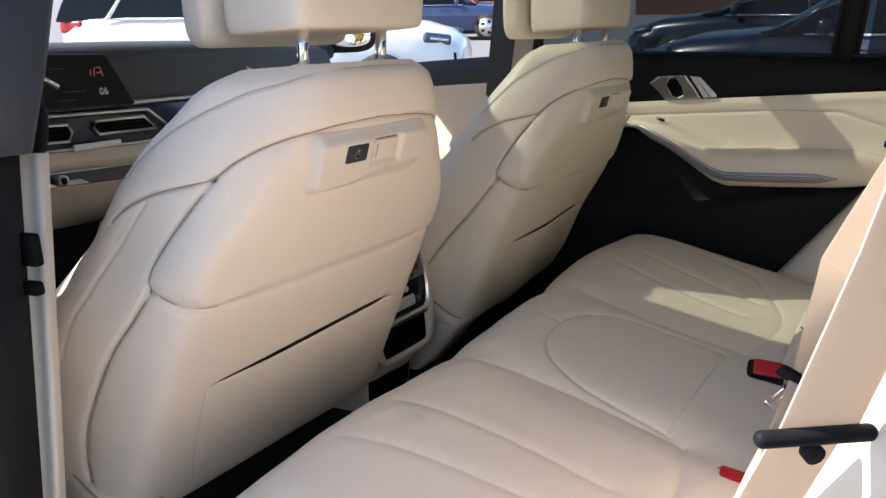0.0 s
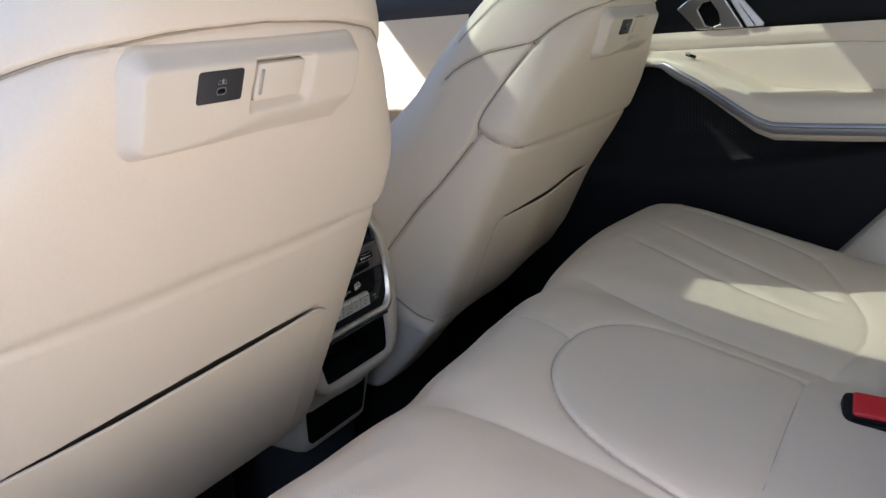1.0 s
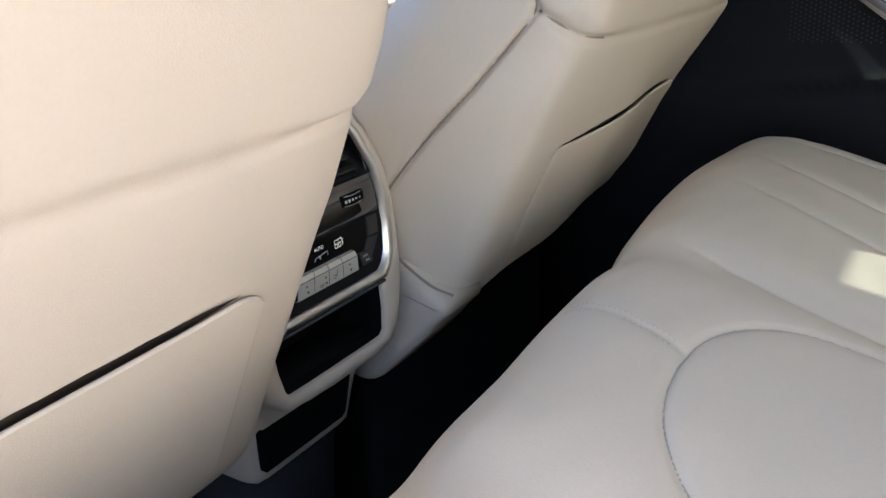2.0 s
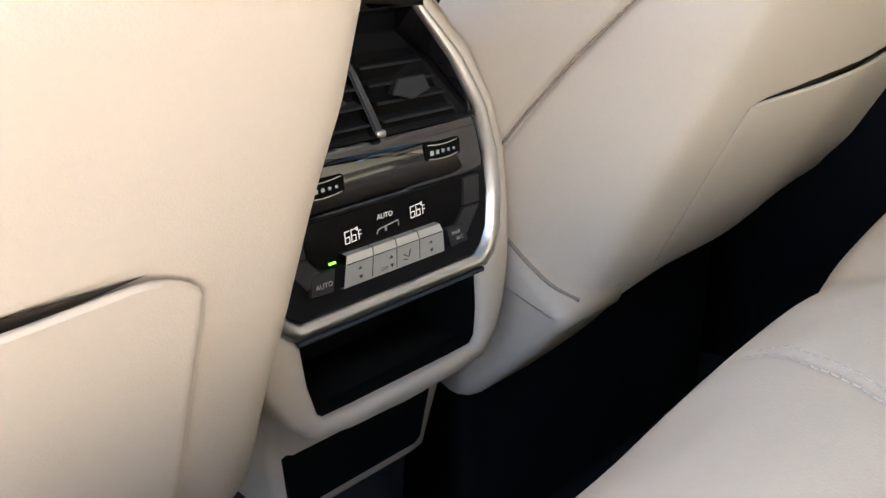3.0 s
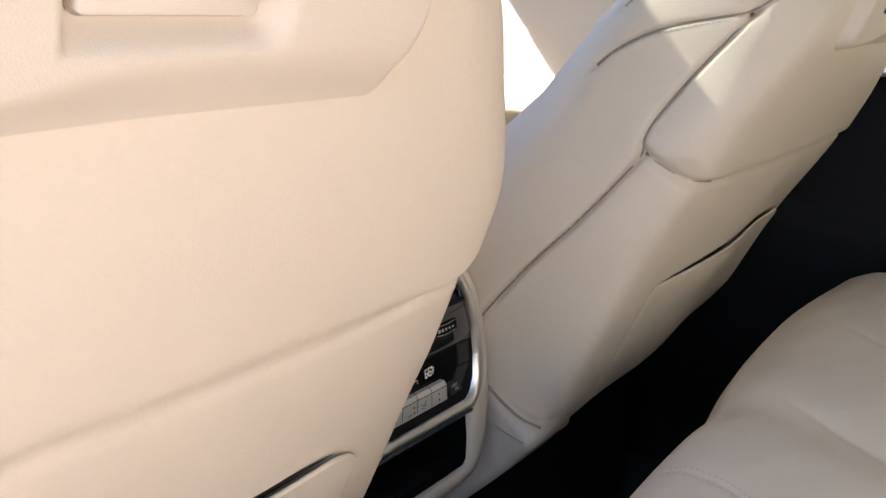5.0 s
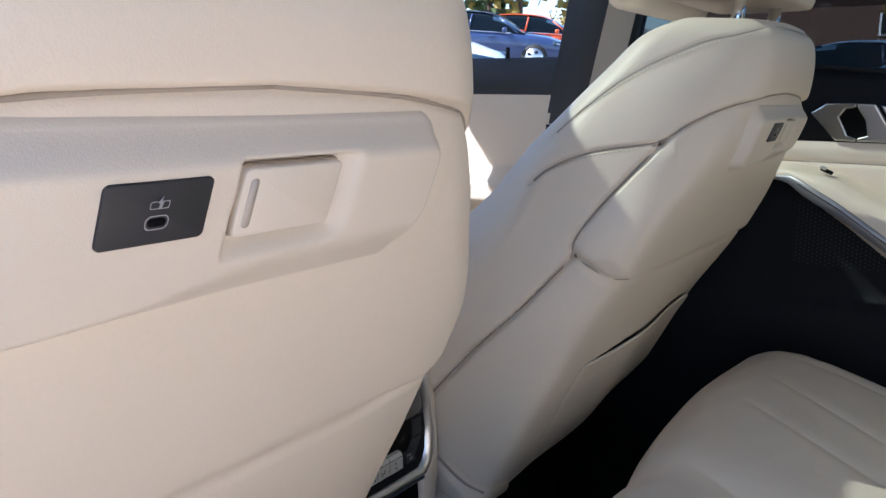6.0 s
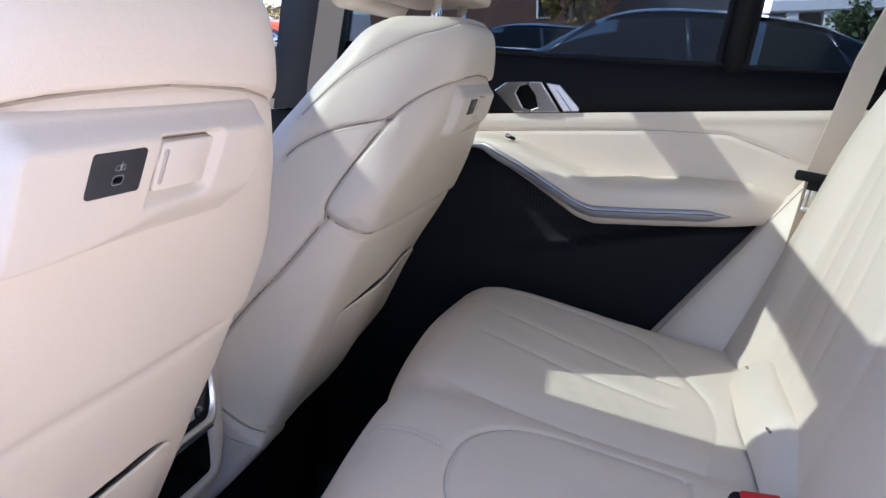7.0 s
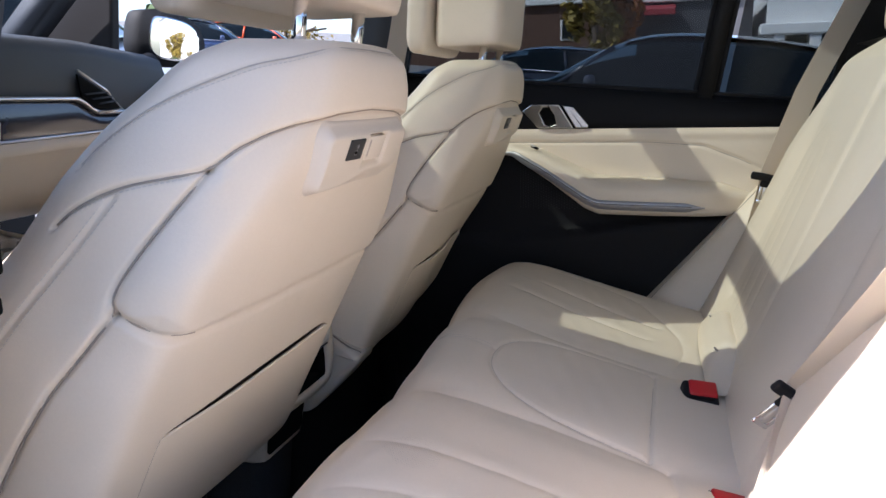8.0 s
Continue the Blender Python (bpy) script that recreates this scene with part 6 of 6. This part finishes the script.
    part("side_glass", grid_bm([q[:5] for q in rows[split:]]), glass_mat, th)
    part("side_glass", grid_bm([q[12:] for q in rows[split:]]), glass_mat, th)
    part("windscreen", grid_bm([q[4:13] for q in rows[split:]]), SCREEN_GLASS, th, "glossy windscreen with the sky's blue in its colour")
    part("roof", grid_bm(rr), paint, th)
    for sy in (-1, 1):
        for s0, s1, top in ((-0.36, -0.29, 0.8), (-0.075, -0.06, 0.9), (0.205, 0.10, 0.76)):
            h = belt + (high - belt) * top
            part("window_pillar", tube_bm([(s0 * long, sy * wide * 0.452, belt - 0.02), (s1 * long, sy * wide * 0.385, h - 0.03)], 0.026, 6), paint, th)
        part("waist_trim", tube_bm([(-0.36 * long, sy * wide * 0.475, belt - 0.025), (0.17 * long, sy * wide * 0.475, belt - 0.03)], 0.014, 6), CHROME, th)
        for s in (-0.12, 0.06):
            part("door_handle", box_bm((0.2, 0.03, 0.03), (s * long, sy * wide * 0.498, belt - 0.14), 0.01, 2), paint, th)
        part("wing_mirror", box_bm((0.12, 0.2, 0.14), (0.135 * long, sy * (wide / 2 + 0.06), belt + 0.04), 0.04, 2), paint, th)
        part("headlight", box_bm((0.34, 0.10, 0.13), (0.44 * long, sy * wide * 0.405, hood - 0.15), 0.04, 3, (0, 8, -sy * 24)), SCREEN_GLASS, th, "clear headlight")
        part("light_signature", box_bm((0.22, 0.04, 0.03), (0.447 * long, sy * wide * 0.43, hood - 0.15), 0.01, 2, (0, 8, -sy * 24)), CHROME, th)
        part("tail_light", box_bm((0.34, 0.10, 0.15), (-0.455 * long, sy * wide * 0.425, deck - 0.12), 0.04, 3, (0, 0, sy * 14)), RED, th, "red tail light")
        for s in (-0.29, 0.31):
            w = part("wheel", tube_bm([(s * long, sy * wide * 0.42, 0.34), (s * long, sy * wide * 0.505, 0.34)], 0.34, 28), RUBBER, th)
            part("rim", tube_bm([(s * long, sy * wide * 0.50, 0.34), (s * long, sy * wide * 0.508, 0.34)], 0.24, 24), SATIN, w, "alloy rim")
            for k in range(5):
                a = k * 1.2566
                part("spoke_gap", box_bm((0.09, 0.01, 0.07), (s * long + 0.15 * math.cos(a), sy * wide * 0.511, 0.34 + 0.15 * math.sin(a)), 0.01, 1), RUBBER, w)
    return th


car("parked_suv", "white sport utility car parked across the way", (7.1, 7.0), -65, WHITE_PAINT, 4.9, 2.0, 1.72, True)
car("parked_car", "black car with alloy wheels parked behind the white one", (4.2, 13.2), 150, NIGHT_PAINT, 4.9, 1.9, 1.45)
car("parked_car", "dark blue car parked in the row ahead", (19.2, 12.0), -65, BLUE_PAINT, 4.6, 1.85, 1.42)
car("parked_car", "bright orange car parked in the row ahead", (22.6, 12.2), -65, ORANGE_PAINT, 4.5, 1.85, 1.42)
car("parked_car", "dark blue saloon parked alongside, sky on its windscreen", (7.9, -0.12), 90, NIGHT_PAINT, 5.0, 1.9, 1.48)
car("parked_car", "low black coupe parked beyond the saloon", (12.2, 1.65), 90, NIGHT_PAINT, 4.5, 1.9, 1.27)


# ---- outside: buildings and trees ----
def building(name, label, x, y0, y1, depth, z0, z1, mat):
    th = thing(name, label, "building")
    part("wall", box_bm((depth, y1 - y0, z1 - z0), (x + depth / 2, (y0 + y1) / 2, (z0 + z1) / 2), 0), mat, th, smooth=False)
    part("roof", box_bm((depth + 0.4, y1 - y0 + 0.4, 0.25), (x + depth / 2, (y0 + y1) / 2, z1 + 0.12), 0.03, 1), STUCCO, th, smooth=False)
    return th


brown = building("brick_building", "low brown brick building with a pale roof edge", 36, 2.4, 12, 8, 0.2, 4.75, BRICK)
win = part("window", box_bm((0.06, 0.62, 0.95), (35.98, 4.22, 3.70), 0.02, 1), STUCCO, brown, "white framed window", smooth=False)
part("glass_pane", box_bm((0.06, 0.46, 0.78), (35.95, 4.22, 3.70), 0), CAR_GLASS, win, smooth=False)
shop = building("shop", "dark shop front under a red awning", 37, -3.4, 2.6, 8, 0.2, 4.75, SLATE)
for y in np.arange(-1.6, 2.2, 1.25):
    w = part("window", box_bm((0.08, 1.05, 2.4), (36.97, y, 2.0), 0.02, 1), SLATE, shop, smooth=False)
    part("glass_pane", box_bm((0.06, 0.92, 2.2), (36.93, y, 2.0), 0), CAR_GLASS, w, smooth=False)
part("awning", prism_bm([(0, 4.65), (-1.4, 4.35), (-1.4, 4.12), (0, 4.4)], 2.7, lambda a, b, c: Vector((37 + a, -0.25 + c, b)), 0), AWNING, shop, "red awning", smooth=False)
white = building("white_building", "white building with a cornice and columns", 37, -11.2, -3.94, 8, 0.2, 8.4, STUCCO)
part("cornice", box_bm((0.9, 7.6, 0.46), (36.7, -7.45, 3.41), 0.05, 1), STUCCO, white, smooth=False)
for y in (-4.4, -5.8, -7.2, -8.6, -10.0):
    part("column", box_bm((0.5, 0.45, 3.4), (36.6, y, 1.9), 0.03, 1), STUCCO, white, smooth=False)
    w = part("window", box_bm((0.08, 0.9, 2.6), (36.97, y - 0.7, 1.9), 0), SLATE, white, smooth=False)
    part("glass_pane", box_bm((0.04, 0.8, 2.4), (36.93, y - 0.7, 1.9), 0), CAR_GLASS, w, smooth=False)
for y in (-5.4, -6.9, -8.4, -9.9):
    part("upper_window", box_bm((0.08, 0.8, 1.2), (36.97, y, 5.6), 0), CAR_GLASS, white, smooth=False)


def tree(label, at, high, spread, leaf, seed, trunk=0.12, count=900, low=0.3):
    rnd = random.Random(seed)
    th = thing("tree", label, "tree", outside(*at), "trees")
    part("trunk", tube_bm([(0, 0, -0.1), (0.03, 0, high * 0.3), (-0.02, 0.04, high * 0.6), (0, 0, high * 0.9)], trunk, 8), BARK, th)
    for k in range(6):
        a, h = k * 1.05 + rnd.random(), high * (0.3 + 0.08 * k)
        part("limb", tube_bm([(0, 0, h), (spread * 0.35 * math.cos(a), spread * 0.35 * math.sin(a), h + 0.12 * high), (spread * 0.7 * math.cos(a), spread * 0.7 * math.sin(a), h + 0.2 * high)], trunk * 0.35, 6), BARK, th)
    bm = bmesh.new()
    lumps = [(rnd.gauss(0, 0.42) * spread, rnd.gauss(0, 0.42) * spread, high * (low + (1 - low) * rnd.random())) for _ in range(26)]
    for _ in range(count):
        cx, cy, cz = rnd.choice(lumps)
        c = Vector((cx + rnd.gauss(0, 0.16) * spread, cy + rnd.gauss(0, 0.16) * spread, cz + rnd.gauss(0, 0.06) * high))
        n = Vector((rnd.gauss(0, 1), rnd.gauss(0, 1), rnd.gauss(0, 1))).normalized()
        u = n.orthogonal().normalized()
        w = n.cross(u)
        s = 0.05 * high * (0.6 + 0.8 * rnd.random())
        bm.faces.new([bm.verts.new(c + u * s), bm.verts.new(c + w * s * 0.6), bm.verts.new(c - u * s), bm.verts.new(c - w * s * 0.6)])
    tagged(part("crown", bm, leaf, th, smooth=False), kind="stuff")
    return th


tree("yellow green autumn tree before the brick building", (33, 2.75), 4.6, 0.75, LEAF, 3, count=2600, low=0.12)
tree("reddish autumn tree before the shop", (33.4, 1.55), 3.6, 0.6, ORANGE_LEAF, 13, count=900, low=0.2)
tree("round green tree before the white building", (34, -7.9), 2.6, 0.9, HEDGE, 5)
tree("yellow leafed tree beyond the parked cars", (31, 17.5), 5.0, 1.8, LEAF, 6)
tree("green tree beyond the parked cars", (31, 19.0), 5.0, 2.2, HEDGE, 7)
tree("clipped yellow shrub along the car park", (27.0, 13.2), 1.5, 2.2, LEAF, 8, low=0.1)
# what the door mirror shows behind the car
tree("round yellow tree behind the car", (7.4, -15.5), 3.4, 1.35, LEAF, 9, count=1300)
tree("low orange shrub behind the car", (7.4, -13.2), 0.9, 0.8, ORANGE_LEAF, 10, low=0.1)
tree("low green hedge behind the car", (6.0, -13.6), 1.0, 1.1, HEDGE, 11, low=0.1)
building("white_building", "white building behind the car park", 10, -36, -28, 14, -2.5, 5.5, STUCCO)
